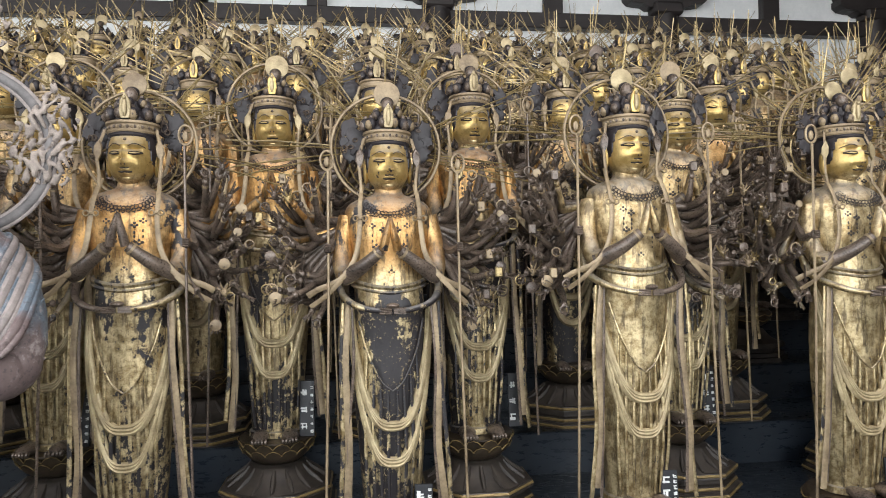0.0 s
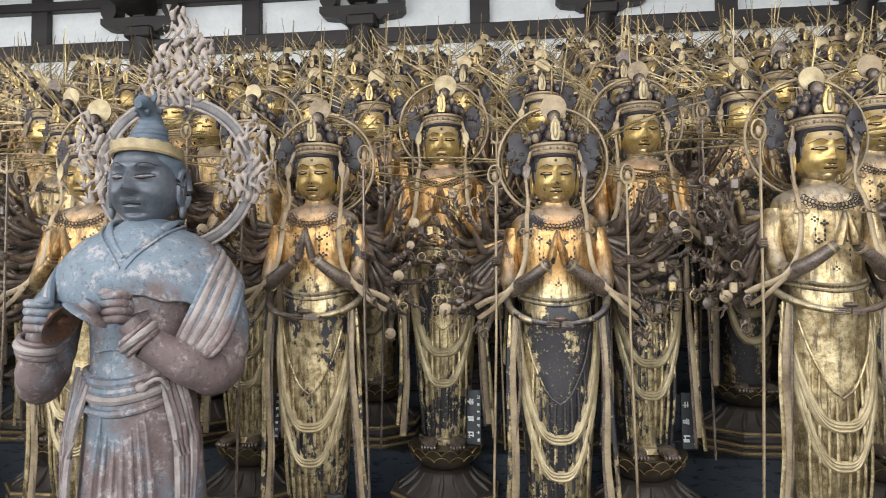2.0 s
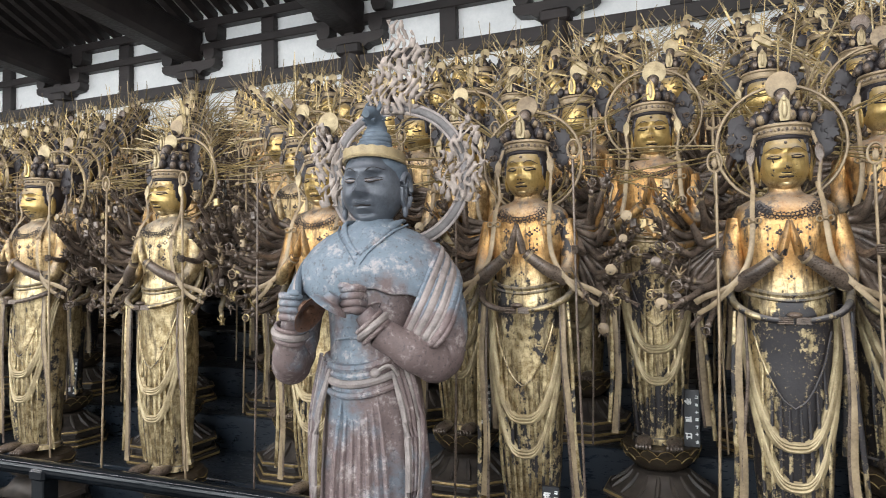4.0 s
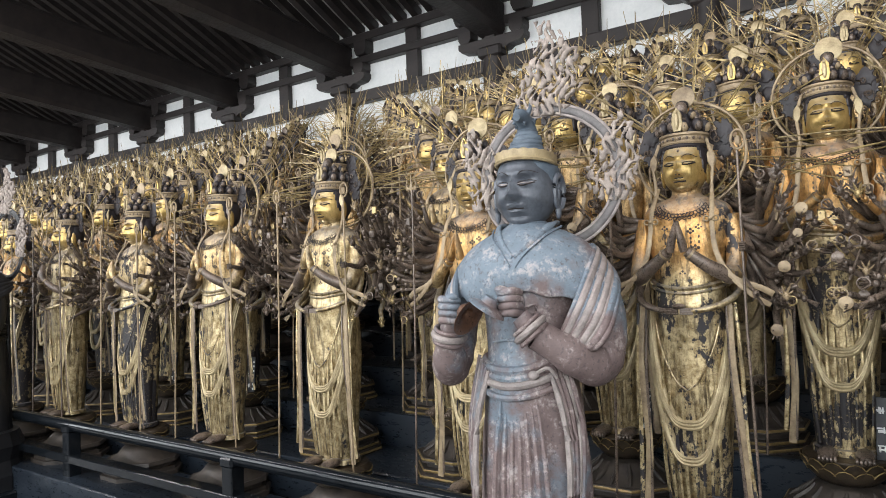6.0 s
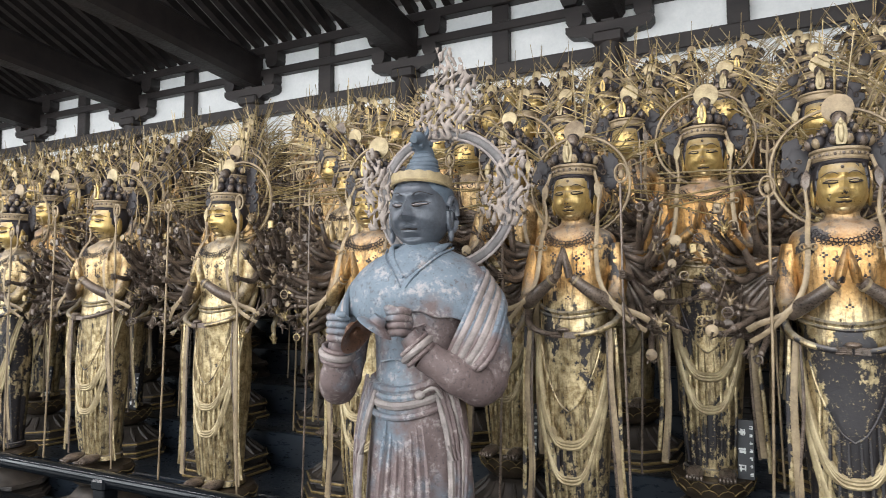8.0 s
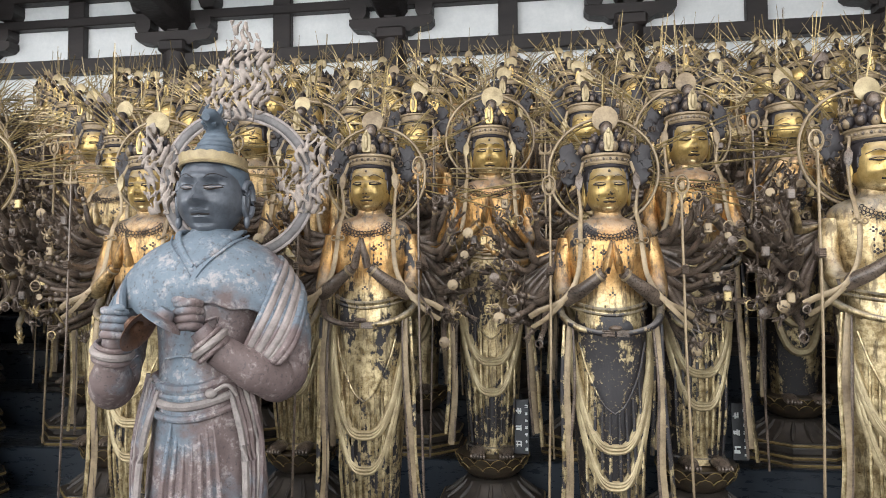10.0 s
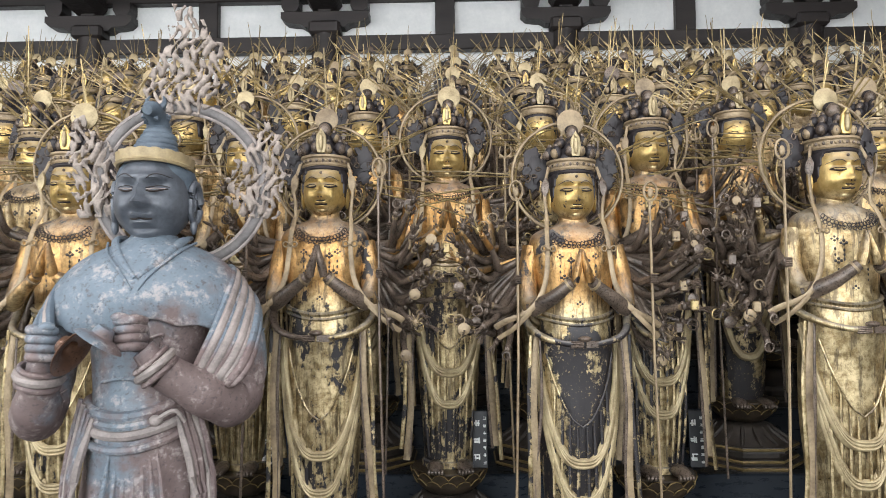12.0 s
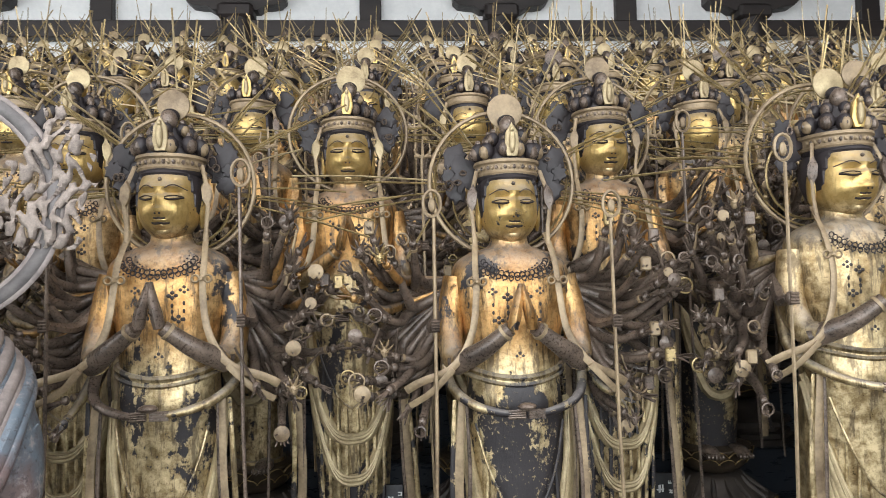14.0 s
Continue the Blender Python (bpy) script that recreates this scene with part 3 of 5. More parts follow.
    mb.loft([np.stack([r * np.cos(a), 0.012 + 1.06 * r * np.sin(a), np.full(len(a), z)], -1) for z, r in ((1.522, 0.078), (1.522, 0.092), (1.528, 0.095), (1.533, 0.091), (1.553, 0.093), (1.558, 0.099), (1.567, 0.097), (1.569, 0.078))], R, False)
    mb.tube(np.stack([0.079 * np.cos(np.append(a, a[:1])), 0.010 + 0.085 * np.sin(np.append(a, a[:1])), 1.524 - 0.006 * np.abs(np.cos(np.append(a, a[:1])))], -1), 0.0115, H, (8, 5, 4)[lod])
    mb.ball((0, 0.016, 1.57), (0.084, 0.086, 0.056), H, (16, 10, 8)[lod], (8, 6, 4)[lod])
    if lod == 0:
        for i in range(22):
            b = math.pi + (i + 0.5) * math.pi / 22
            mb.ball((0.092 * math.cos(b), 0.012 + 0.098 * math.sin(b), 1.543), (0.006, 0.005, 0.007), (R, A)[i % 2], 5, 3)
    for tier, (heads, rad, hz0, sz) in enumerate((((8, 6, 4)[lod], 0.088, 1.594, 1.25), ((5, 3, 0)[lod], 0.050, 1.640, 1.0))):
        for i in range(heads):
            b = math.pi * (0.90 + 1.2 * i / (heads - 1)) + rnd.uniform(-0.06, 0.06)
            c = np.array((rad * math.cos(b), 0.014 + rad * math.sin(b), hz0 + rnd.uniform(-0.004, 0.006)))
            if abs(c[0]) < 0.012 and tier == 0:
                continue
            mb.ball(c, (0.018 * sz, 0.018 * sz, 0.021 * sz), H, (10, 7, 5)[lod], (7, 5, 3)[lod])
            mb.ball(c + (0.008 * math.cos(b), 0.008 * math.sin(b), -0.004), (0.0140 * sz, 0.0150 * sz, 0.0175 * sz), R if rnd.random() < 0.25 else A, (8, 6, 5)[lod], (6, 4, 3)[lod])
            mb.ball(c + (0, 0, 0.022 * sz), (0.009, 0.009, 0.009), A, 6, 4)
            if lod == 0:
                mb.ball(c + (0.019 * sz * math.cos(b), 0.019 * sz * math.sin(b), -0.004), (0.003, 0.003, 0.006), A, 5, 3)
    arch = [(0.014, 1.572), (0.021, 1.60), (0.018, 1.640), (0.0, 1.668), (-0.018, 1.640), (-0.021, 1.60), (-0.014, 1.572)]
    pale = D if rnd.random() < 0.6 else G
    mb.loft([[(x * q, y, z) for x, z in arch] for y, q in ((-0.086, 1.0), (-0.094, 1.0), (-0.096, 0.85))], pale)
    mb.ball((0, -0.100, 1.612), (0.010, 0.009, 0.034), D, (10, 7, 5)[lod], (8, 5, 3)[lod])
    if lod < 2:
        mb.ball((0, -0.103, 1.648), (0.007, 0.007, 0.009), D, 8, 5)
    tilt = rnd.uniform(-0.012, 0.012)
    mb.tube([(0, 0.0, 1.58), (tilt, -0.005, 1.655)], [0.06, 0.024], H, t8)
    mb.ball((tilt, -0.018, 1.674), (0.025, 0.026, 0.031), A, (12, 8, 6)[lod], (8, 6, 4)[lod])
    mb.ball((tilt, -0.004, 1.690), (0.027, 0.024, 0.022), H, (10, 7, 5)[lod], (7, 5, 3)[lod])
    if lod == 0:
        mb.ball((tilt, -0.006, 1.702), (0.010, 0.010, 0.010), H, 8, 5)
    mb.disc((tilt * 1.5, 0.022, 1.728), rnd.uniform(0.041, 0.054), 0.010, (D, R, D, A)[rnd.randrange(4)] if lod else (D, D, R)[rnd.randrange(3)], (28, 16, 10)[lod])
    mb.lower(mark, 0.019)
    # dark pierced ornaments beside the crown
    for s in (-1, 1):
        m = (22, 12, 7)[lod]
        for cx, cz, rr in ((0.132, 1.520, 0.044), (0.146, 1.568, 0.034), (0.146, 1.475, 0.030), (0.166, 1.525, 0.024)) if lod < 2 else ((0.13, 1.53, 0.045),):
            b = np.arange(m) * 2 * math.pi / m
            rad = rr * (1 + 0.16 * np.sin(b * 7 + rnd.uniform(0, 6)) + np.array([rnd.uniform(-0.26, 0.26) for _ in range(m)]))
            cx, cz, py = cx + rnd.uniform(-0.006, 0.006), cz + rnd.uniform(-0.008, 0.008), 0.03 + rnd.uniform(0, 0.012)
            mb.loft([np.stack([s * cx + rad * q * np.cos(b), np.full(m, py + d), cz + 1.15 * rad * q * np.sin(b)], -1) for q, d in ((0.85, -0.004), (1.0, 0.0), (0.85, 0.004))], H)
        for i in range((3, 1, 0)[lod]):
            q = (s * (0.135 + rnd.uniform(-0.03, 0.045)), 0.022, 1.535 + rnd.uniform(-0.06, 0.06))
            mb.ring(q, rnd.uniform(0.006, 0.014), rnd.uniform(0.0016, 0.003), A, (9, 6, 5)[lod], 4, squash=rnd.uniform(0.6, 1.5))
    # nimbus ring and thin rays
    hz, hr = 1.50 + rnd.uniform(-0.02, 0.03), rnd.uniform(0.205, 0.235)
    mb.ring((0, 0.10, hz), hr, 0.0065, R, (48, 28, 16)[lod], (6, 4, 3)[lod])
    if lod == 0:
        mb.ring((0, 0.105, hz), hr - 0.016, 0.003, P, 44, 4)
    for _ in range((1, 1, 0)[lod]):
        mb.ring((rnd.uniform(-0.02, 0.02), 0.12, hz - 0.05), hr * 0.6, 0.004, P, 28, 4)
    bunches = [(90, 9, 3), (90 + rnd.uniform(20, 45), 8, 3), (90 - rnd.uniform(20, 45), 8, 3), (rnd.uniform(-14, 6), 9, 5), (180 - rnd.uniform(-14, 6), 9, 5), (rnd.uniform(20, 40), 7, 3), (180 - rnd.uniform(20, 40), 7, 3)]
    for mid, wide, count in bunches:
        for i in range(count if lod < 2 else count - 1):
            b = radians(mid + rnd.uniform(-wide, wide))
            r0, r1 = hr * rnd.uniform(0.6, 1.0), rnd.uniform(0.34, 0.58) + (0.10 if abs(math.sin(b)) < 0.3 else 0.0)
            bend = rnd.uniform(-0.008, 0.008)
            p0 = np.array((r0 * math.cos(b), 0.115, hz + r0 * math.sin(b)))
            p1 = np.array((r1 * math.cos(b) - bend * math.sin(b), 0.115 + rnd.uniform(-0.06, 0.06), hz + r1 * math.sin(b) + bend * math.cos(b)))
            if abs(p1[2]) < 1.2:
                continue
            mb.tube([p0, (p0 + p1) / 2 + (0, 0, 0.006), p1], (0.0030, 0.0031, 0.0033)[lod], P if rnd.random() < 0.8 else D, (4, 3, 3)[lod])
    # scarves from the shoulders over the forearms to the ground
    for s in (-1, 1):
        out = rnd.uniform(0.26, 0.32)
        sc = [(s * 0.105, -0.02, 1.335), (s * 0.115, -0.085, 1.25), (s * 0.118, -0.118, 1.16), (s * 0.135, -0.13, 1.05), (s * 0.19, -0.145, 0.965), (s * out, -0.12, 0.925), (s * (out + 0.04), -0.10, 0.90)]
        mb.tube(spline(sc, (20, 12, 7)[lod]), np.linspace(0.0085, 0.0125, (20, 12, 7)[lod]), R, (7, 5, 4)[lod], 0.4, (0, 1, 0))
        if lod < 2:
            mb.tube(spline([(s * 0.19, -0.15, 0.96), (s * 0.25, -0.14, 0.90), (s * (out + 0.03), -0.11, 0.86)], 8), 0.010, R, 5, 0.45, (0, 1, 0))
            # bow on the chest
            for d in (-1, 1):
                mb.ring((s * 0.115 + d * 0.017, -0.115, 1.195), 0.010, 0.0035, R, 10, 4)
            mb.ball((s * 0.115, -0.118, 1.195), 0.007, R, 6, 4)
        lean = rnd.uniform(-0.005, 0.02)
        for e, w, mt, fl in ((0.0, 0.0135, R, 0.28), (0.020, 0.008, G, 0.4), (-0.013, 0.006, A, 0.6)) if lod < 2 else ((0.0, 0.012, R, 0.4),):
            foot, wv = rnd.uniform(0.01, 0.10), rnd.uniform(-0.012, 0.012)
            mb.tube(spline([(s * (0.165 + e), -0.11, 0.87), (s * (0.172 + e + wv), -0.112, 0.62), (s * (0.178 + e - wv + lean * 0.6), -0.104, 0.32), (s * (0.184 + e * 1.2 + lean * 1.3), -0.095, foot)], (14, 7, 3)[lod]), np.interp(np.linspace(0, 1, (14, 7, 3)[lod]), [0, 0.3, 1], [w * 0.7, w, w * 1.15]), mt, (8, 5, 4)[lod], fl, (0, 1, 0))
    # necklace and hanging jewels
    if lod < 2:
        count = (17, 8)[lod]
        for i in range(count):
            a = math.pi * (1.08 + 0.84 * i / (count - 1))
            for q, w in ((0.068, 0.0040), (0.084, 0.0078), (0.101, 0.0070), (0.116, 0.0042)):
                c = (q * 1.1 * math.cos(a), -0.066 + 0.045 * math.sin(a) - (q - 0.07) * 0.35 * abs(math.sin(a)), 1.272 - (q - 0.07) * 0.55 + 0.052 * math.sin(a))
                if 0.08 < q < 0.11 and lod == 0:
                    mb.ring(c, w, 0.0017, H, 8, 4)
                elif rnd.random() < 0.8:
                    mb.ball(c, (w * 0.7, w * 0.5, w * 0.7), H, 5, 3)
    if lod == 0:
        def front(x, z):
            rx = np.interp(z, [q[0] for q in key], [q[1] for q in key])
            ry = np.interp(z, [q[0] for q in key], [q[2] for q in key])
            return -ry * math.sqrt(max(0.02, 1 - (x / rx) ** 2)) - 0.002
        for x, z, h in ((-0.066, 1.165, 0.08), (-0.032, 1.150, 0.06), (0.032, 1.150, 0.06), (0.066, 1.165, 0.08), (-0.052, 1.085, 0.07), (0.052, 1.085, 0.07), (0.0, 0.985, 0.07), (-0.036, 0.97, 0.06), (0.036, 0.97, 0.06)):
            x += rnd.uniform(-0.004, 0.004)
            mb.tube([(x, front(x, z + 0.03), z + 0.03), (x, front(x, z), z), (x, front(x, z - h), z - h)], 0.0011, K, 4)
            for dx, dz in ((-0.009, 0), (0, 0.008), (0.009, 0), (0, -0.006)):
                mb.ball((x + dx, front(x + dx, z + dz), z + dz), (0.0065, 0.003, 0.0055), K, 6, 4)
            for j in (0.45, 0.72, 1.0):
                zz = z - j * h
                mb.ball((x, front(x, zz), zz), (0.0042, 0.003, 0.0065), K, 6, 4)
    # joined hands and the arms that carry them
    hx = rnd.uniform(-0.006, 0.006)
    for s in (-1, 1):
        up = spline([(s * 0.158, 0.0, 1.205), (s * 0.184, -0.02, 1.08), (s * 0.182, -0.07, 0.99), (s * 0.160, -0.12, 0.975)], (12, 7, 5)[lod])
        mb.tube(up, np.linspace(0.042, 0.034, len(up)), G, (12, 8, 5)[lod])
        lo = spline([(s * 0.178, -0.10, 0.968), (s * 0.11, -0.165, 1.010), (s * 0.034 + hx, -0.20, 1.070)], (10, 6, 4)[lod])
        mb.tube(lo, np.linspace(0.033, 0.020, len(lo)), (A, G)[seed % 5 == 4], (12, 8, 5)[lod])
        if lod == 0:
            mb.tube([lo[-2], lo[-2] * 0.6 + lo[-1] * 0.4], 0.0255, R, 10)
        pal = spline([(s * 0.026 + hx, -0.20, 1.070), (s * 0.020 + hx, -0.205, 1.105), (s * 0.007 + hx, -0.20, 1.155), (s * 0.004 + hx, -0.195, 1.188)], (10, 6, 4)[lod])
        mb.tube(pal, np.interp(np.linspace(0, 1, len(pal)), [0, 0.3, 0.7, 1], [0.015, 0.017, 0.012, 0.005]), (A, G, G)[seed % 3], (8, 6, 4)[lod], 1.5, (0, 1, 0))
        # lower pair round to the bowl at the belly
        lo = spline([(s * 0.18, 0.03, 1.06), (s * 0.198, -0.03, 0.93), (s * 0.155, -0.135, 0.872), (s * 0.07, -0.185, 0.845), (s * 0.012, -0.19, 0.845)], (16, 9, 6)[lod])
        mb.tube(lo, np.interp(np.linspace(0, 1, len(lo)), [0, 0.4, 0.85, 1], [0.020, 0.014, 0.010, 0.008]), A if rnd.random() < 0.35 else G, (9, 6, 4)[lod])
        if lod == 0:
            for i in range(4):
                mb.tube([(s * 0.05, -0.195, 0.850 - 0.006 * i), (s * 0.004, -0.202, 0.852 - 0.006 * i)], 0.0045, A, 5)
    mb.ball((0, -0.20, 0.862), (0.026, 0.02, 0.011), A, 10, 5)
    # the fan of lesser arms with what they hold
    count = (31, 20, 8)[lod]
    for s in (-1, 1):
        for i in range(count):
            u = (i + rnd.uniform(0.1, 0.9)) / count
            el = radians(-70 + 112 * u + rnd.uniform(-10, 10))
            layer = rnd.uniform(0, 1)
            sh = np.array((s * 0.15, 0.07, 1.16 + 0.04 * u))
            r1 = 0.11 + 0.11 * layer
            eb = sh + (s * r1 * math.cos(el * 0.8), 0.06 * (layer - 0.4), r1 * math.sin(el) - 0.085)
            r2 = rnd.uniform(0.10, 0.165)
            e2 = el + rnd.uniform(-0.3, 1.0)
            hd = eb + (s * r2 * math.cos(e2) * rnd.uniform(0.35, 0.95), -rnd.uniform(0.05, 0.20), r2 * math.sin(e2) * 0.9)
            mat = A if rnd.random() < (0.93, 0.94, 0.97)[lod] else G
            knee = (eb + hd) / 2 + (0, -0.012, -0.022)
            pts = spline([sh, eb, knee, hd], (10, 6, 4)[lod])
            mb.tube(pts, np.interp(np.linspace(0, 1, len(pts)), [0, 0.4, 0.6, 1], [0.0155, 0.0165, 0.0145, 0.0092]), mat, (9, 6, 4)[lod])
            w = hd - knee
            w = w / np.linalg.norm(w)
            if lod == 0:
                mb.tube([hd - w * 0.012, hd - w * 0.004], 0.0125, R if rnd.random() < 0.4 else mat, 7)
            if lod < 2:
                mb.ball(hd + w * 0.014, (0.012, 0.011, 0.014), mat, 7, 5)
                for _ in range((5, 2)[lod]):
                    k = w + np.array([rnd.uniform(-0.6, 0.6) for _ in range(3)])
                    k = k / np.linalg.norm(k)
                    mb.tube([hd + w * 0.016, hd + w * 0.026 + k * 0.018, hd + w * 0.03 + k * 0.040], [0.0046, 0.0042, 0.0022], mat, 4)
            kind = rnd.random()
            c = hd + w * 0.055
            hold = (R, A, A, P, A, R, A)[rnd.randrange(7)]
            if kind < 0.08:
                mb.disc(c + (0, 0, 0.015), rnd.uniform(0.014, 0.024), 0.007, R if rnd.random() < 0.7 else A, (16, 10, 7)[lod])
            elif kind < 0.32 and lod < 2:
                mb.ring(c, rnd.uniform(0.013, 0.022), 0.0032, hold, 14, 5)
            elif kind < 0.52:
                mb.ball(c, (0.011, 0.011, 0.017), hold, (8, 6, 5)[lod], (6, 4, 3)[lod])
                if lod == 0:
                    for j in range(6):
                        b = j * 1.0472
                        mb.tube([c, c + (0.018 * math.cos(b), -0.010, 0.012 + 0.014 * math.sin(b)), c + (0.026 * math.cos(b), -0.006, 0.022 + 0.018 * math.sin(b))], [0.004, 0.007, 0.001], hold, 5, 0.5)
            elif kind < 0.72:
                k = np.array((rnd.uniform(-0.5, 0.5), -0.3, rnd.uniform(0.3, 1)))
                mb.tube([hd - k * 0.05, hd + k * 0.13], [0.006, 0.003], hold, 4)
            elif kind < 0.84 and lod < 2:
                mb.box(c + (-0.014, -0.01, -0.02), c + (0.014, 0.01, 0.02), hold, 0.004)
    # two upright staffs
    for s, top in ((-1, rnd.random() < 0.5), (1, rnd.random() < 0.5)):
        x = s * rnd.uniform(0.225, 0.275)
        zt = rnd.uniform(1.36, 1.46)
        mb.tube([(x + s * 0.02, -0.17, 0.0), (x, -0.165, 0.8), (x - s * 0.004, -0.16, zt)], 0.0052, A if rnd.random() < 0.4 else R, (6, 4, 3)[lod])
        if lod < 2:
            mb.ball((x, -0.165, 1.08), (0.014, 0.014, 0.019), A, 8, 6)
            for q in (-0.012, -0.004, 0.004, 0.012):
                mb.tube([(x - 0.010, -0.180, 1.08 + q), (x + 0.012, -0.182, 1.08 + q)], 0.0045, A, 4)
            mb.tube(spline([(s * 0.2, 0.02, 1.13), (s * 0.24, -0.06, 1.07), (x, -0.15, 1.08)], 7), [0.02, 0.02, 0.019, 0.017, 0.015, 0.013, 0.011], A, 6)
            if top:
                for dx in (-0.022, 0, 0.022):
                    mb.tube(spline([(x, -0.16, zt), (x + dx * 1.2, -0.16, zt + 0.02), (x + dx, -0.16, zt + (0.075 if dx == 0 else 0.055))], 6), [0.006, 0.006, 0.006, 0.005, 0.004, 0.002], R, 5)
                mb.tube([(x - 0.03, -0.16, zt + 0.005), (x + 0.03, -0.16, zt + 0.005)], 0.006, R, 5)
            else:
                mb.ring((x, -0.16, zt + 0.04), 0.024, 0.005, R, 16, 5, squash=1.5)
                mb.ball((x, -0.16, zt + 0.035), (0.011, 0.009, 0.02), R, 7, 5)
    return mb.mesh("kannon", STAT)


def pedestal_parts():
    lotus, bell, base, edge = Mb(), Mb(), Mb(), Mb()
    n = 40
    th = np.arange(n) * 2 * math.pi / n
    rings = []
    for z, r, s in ((-0.005, 0.05, 0), (-0.005, 0.20, 0), (-0.02, 0.212, 0.012), (-0.05, 0.205, 0.02), (-0.085, 0.175, 0.018), (-0.115, 0.125, 0.01), (-0.125, 0.09, 0)):
        rr = r + s * np.abs(np.cos(th * 5.0))
        rings.append(np.stack([rr * np.cos(th), rr * np.sin(th), z - 0.6 * s * np.abs(np.sin(th * 5)) + 0 * th], -1))
    lotus.loft(rings, 0)
    for j, (z0, amp, r) in enumerate(((-0.028, 0.016, 0.222), (-0.06, 0.016, 0.214))):
        t = np.linspace(0, 2 * math.pi, 51)
        ph = t * 5 + (0 if j == 0 else math.pi / 2)
        edge.tube(np.stack([r * np.cos(t), r * np.sin(t), z0 - amp * np.abs(np.sin(ph))], -1), 0.004, 0, 3)
    m = 8
    t8 = np.arange(m) * 2 * math.pi / m + math.pi / 8
    tb = np.arange(32) * 2 * math.pi / 32
    bell.loft([np.stack([r * np.cos(tb), r * np.sin(tb), np.full(32, z)], -1) for z, r in ((-0.125, 0.10), (-0.135, 0.15), (-0.155, 0.17), (-0.185, 0.20), (-0.215, 0.265))], 0)
    base.loft([np.stack([r * np.cos(t8), r * np.sin(t8), np.full(m, z)], -1) for z, r in ((-0.215, 0.30), (-0.24, 0.31), (-0.245, 0.27), (-0.27, 0.27), (-0.275, 0.30), (-0.298, 0.30), (-0.302, 0.325), (-0.33, 0.325))], 0)
    return lotus, edge, bell, base


PETAL_ROWS = ((14, -0.012, 0.212, 0.150), (14, -0.045, 0.200, 0.115))


def petal(z0, r0, r1):
    """One lotus petal that curls down along +x."""
    mb = Mb()
    rings = []
    for q, wq, dz in ((0.0, 0.05, 0.0), (0.12, 0.55, -0.006), (0.35, 0.95, -0.024), (0.7, 0.8, -0.052), (1.0, 0.45, -0.074)):
        rr, hw = r0 + (r1 - r0) * q ** 1.6, 0.050 * wq
        rings.append([(rr + 0.006 * (1 - u * u), hw * u, z0 + dz) for u in (-1, -0.5, 0, 0.5, 1)] + [(rr - 0.014, hw * u, z0 + dz) for u in (0.8, -0.8)])
    mb.loft(rings, 0)
    return mb


def narrow(mb, k=0.82):
    """Draws a builder's parts in towards the upright axis."""
    for v in mb.v:
        v[:, :2] *= k
    return mb


def build_pedestal(fine):
    lotus, edge, bell, base = pedestal_parts()
    ob = tagged(new("lotus_pedestal"), "dark bronzed lotus pedestal on a gold-edged octagonal plinth", "pedestal", "statue pedestals")
    if fine:
        lotus, edge = Mb(), Mb()
        lotus.disc((0, 0, -0.012), 0.205, 0.016, 0, 40, "z")
        lotus.tube([(0, 0, -0.02), (0, 0, -0.07), (0, 0, -0.125)], [0.185, 0.165, 0.09], 0, 24)
        for row, (count, z0, r0, r1) in enumerate(PETAL_ROWS):
            for i in range(count):
                b = (i + 0.5 * row) * 2 * math.pi / count
                d, t = np.array((math.cos(b), math.sin(b), 0.0)), np.array((-math.sin(b), math.cos(b), 0.0))
                tip = [d * (r0 + (r1 - r0) * q ** 1.6 + 0.004) + t * 0.050 * w * u + np.array((0, 0, z0 + dz)) for u, q, w, dz in ((-1, 0.35, 0.95, -0.024), (-1, 0.12, 0.55, -0.006), (0, 0.0, 0.0, 0.001), (1, 0.12, 0.55, -0.006), (1, 0.35, 0.95, -0.024))]
                edge.tube(tip, 0.0026, 0, 3)
    lo = part("lotus", narrow(lotus), LOTUS, ob)
    part("petal_rim", narrow(edge), GOLDEDGE, lo, "rubbed gold petal rim")
    if fine:
        for row, (count, z0, r0, r1) in enumerate(PETAL_ROWS):
            me = narrow(petal(z0, r0, r1)).mesh("petal", [LOTUS])
            for i in range(count):
                pt = new("petal", me)
                pt.parent, pt.rotation_euler = lo, (0, 0, (i + 0.5 * row) * 2 * math.pi / count)
    part("bell", narrow(bell, 0.86), PLINTH, ob)
    pl = part("plinth", narrow(base, 0.86), PLINTH, ob, smooth=False)
    if fine:
        t8 = np.arange(9) * 2 * math.pi / 8 + math.pi / 8
        for zz, rr in ((-0.226, 0.306), (-0.286, 0.301), (-0.316, 0.326)):
            mb = Mb()
            mb.tube(np.stack([rr * np.cos(t8), rr * np.sin(t8), np.full(9, zz)], -1), 0.0075, 0, 4)
            part("edge_moulding", narrow(mb, 0.86), GOLDEDGE, pl, "rubbed gold edge moulding", smooth=False)
        for i in range(16):
            b = i * 2 * math.pi / 16
            mb = Mb()
            mb.tube(spline([(0.15 * math.cos(b), 0.15 * math.sin(b), -0.134), (0.185 * math.cos(b), 0.185 * math.sin(b), -0.168), (0.262 * math.cos(b), 0.262 * math.sin(b), -0.21)], 6), [0.006, 0.010, 0.013, 0.015, 0.013, 0.006], 0, 6)
            part("bell_lobe", narrow(mb, 0.86), PLINTH, ob)
    return ob


near = [kannon(100 + i, 0) for i in range(5)]
mid = [kannon(200 + i, 1) for i in range(5)]
far = [kannon(300 + i, 2) for i in range(4)]
pick = random.Random(5)
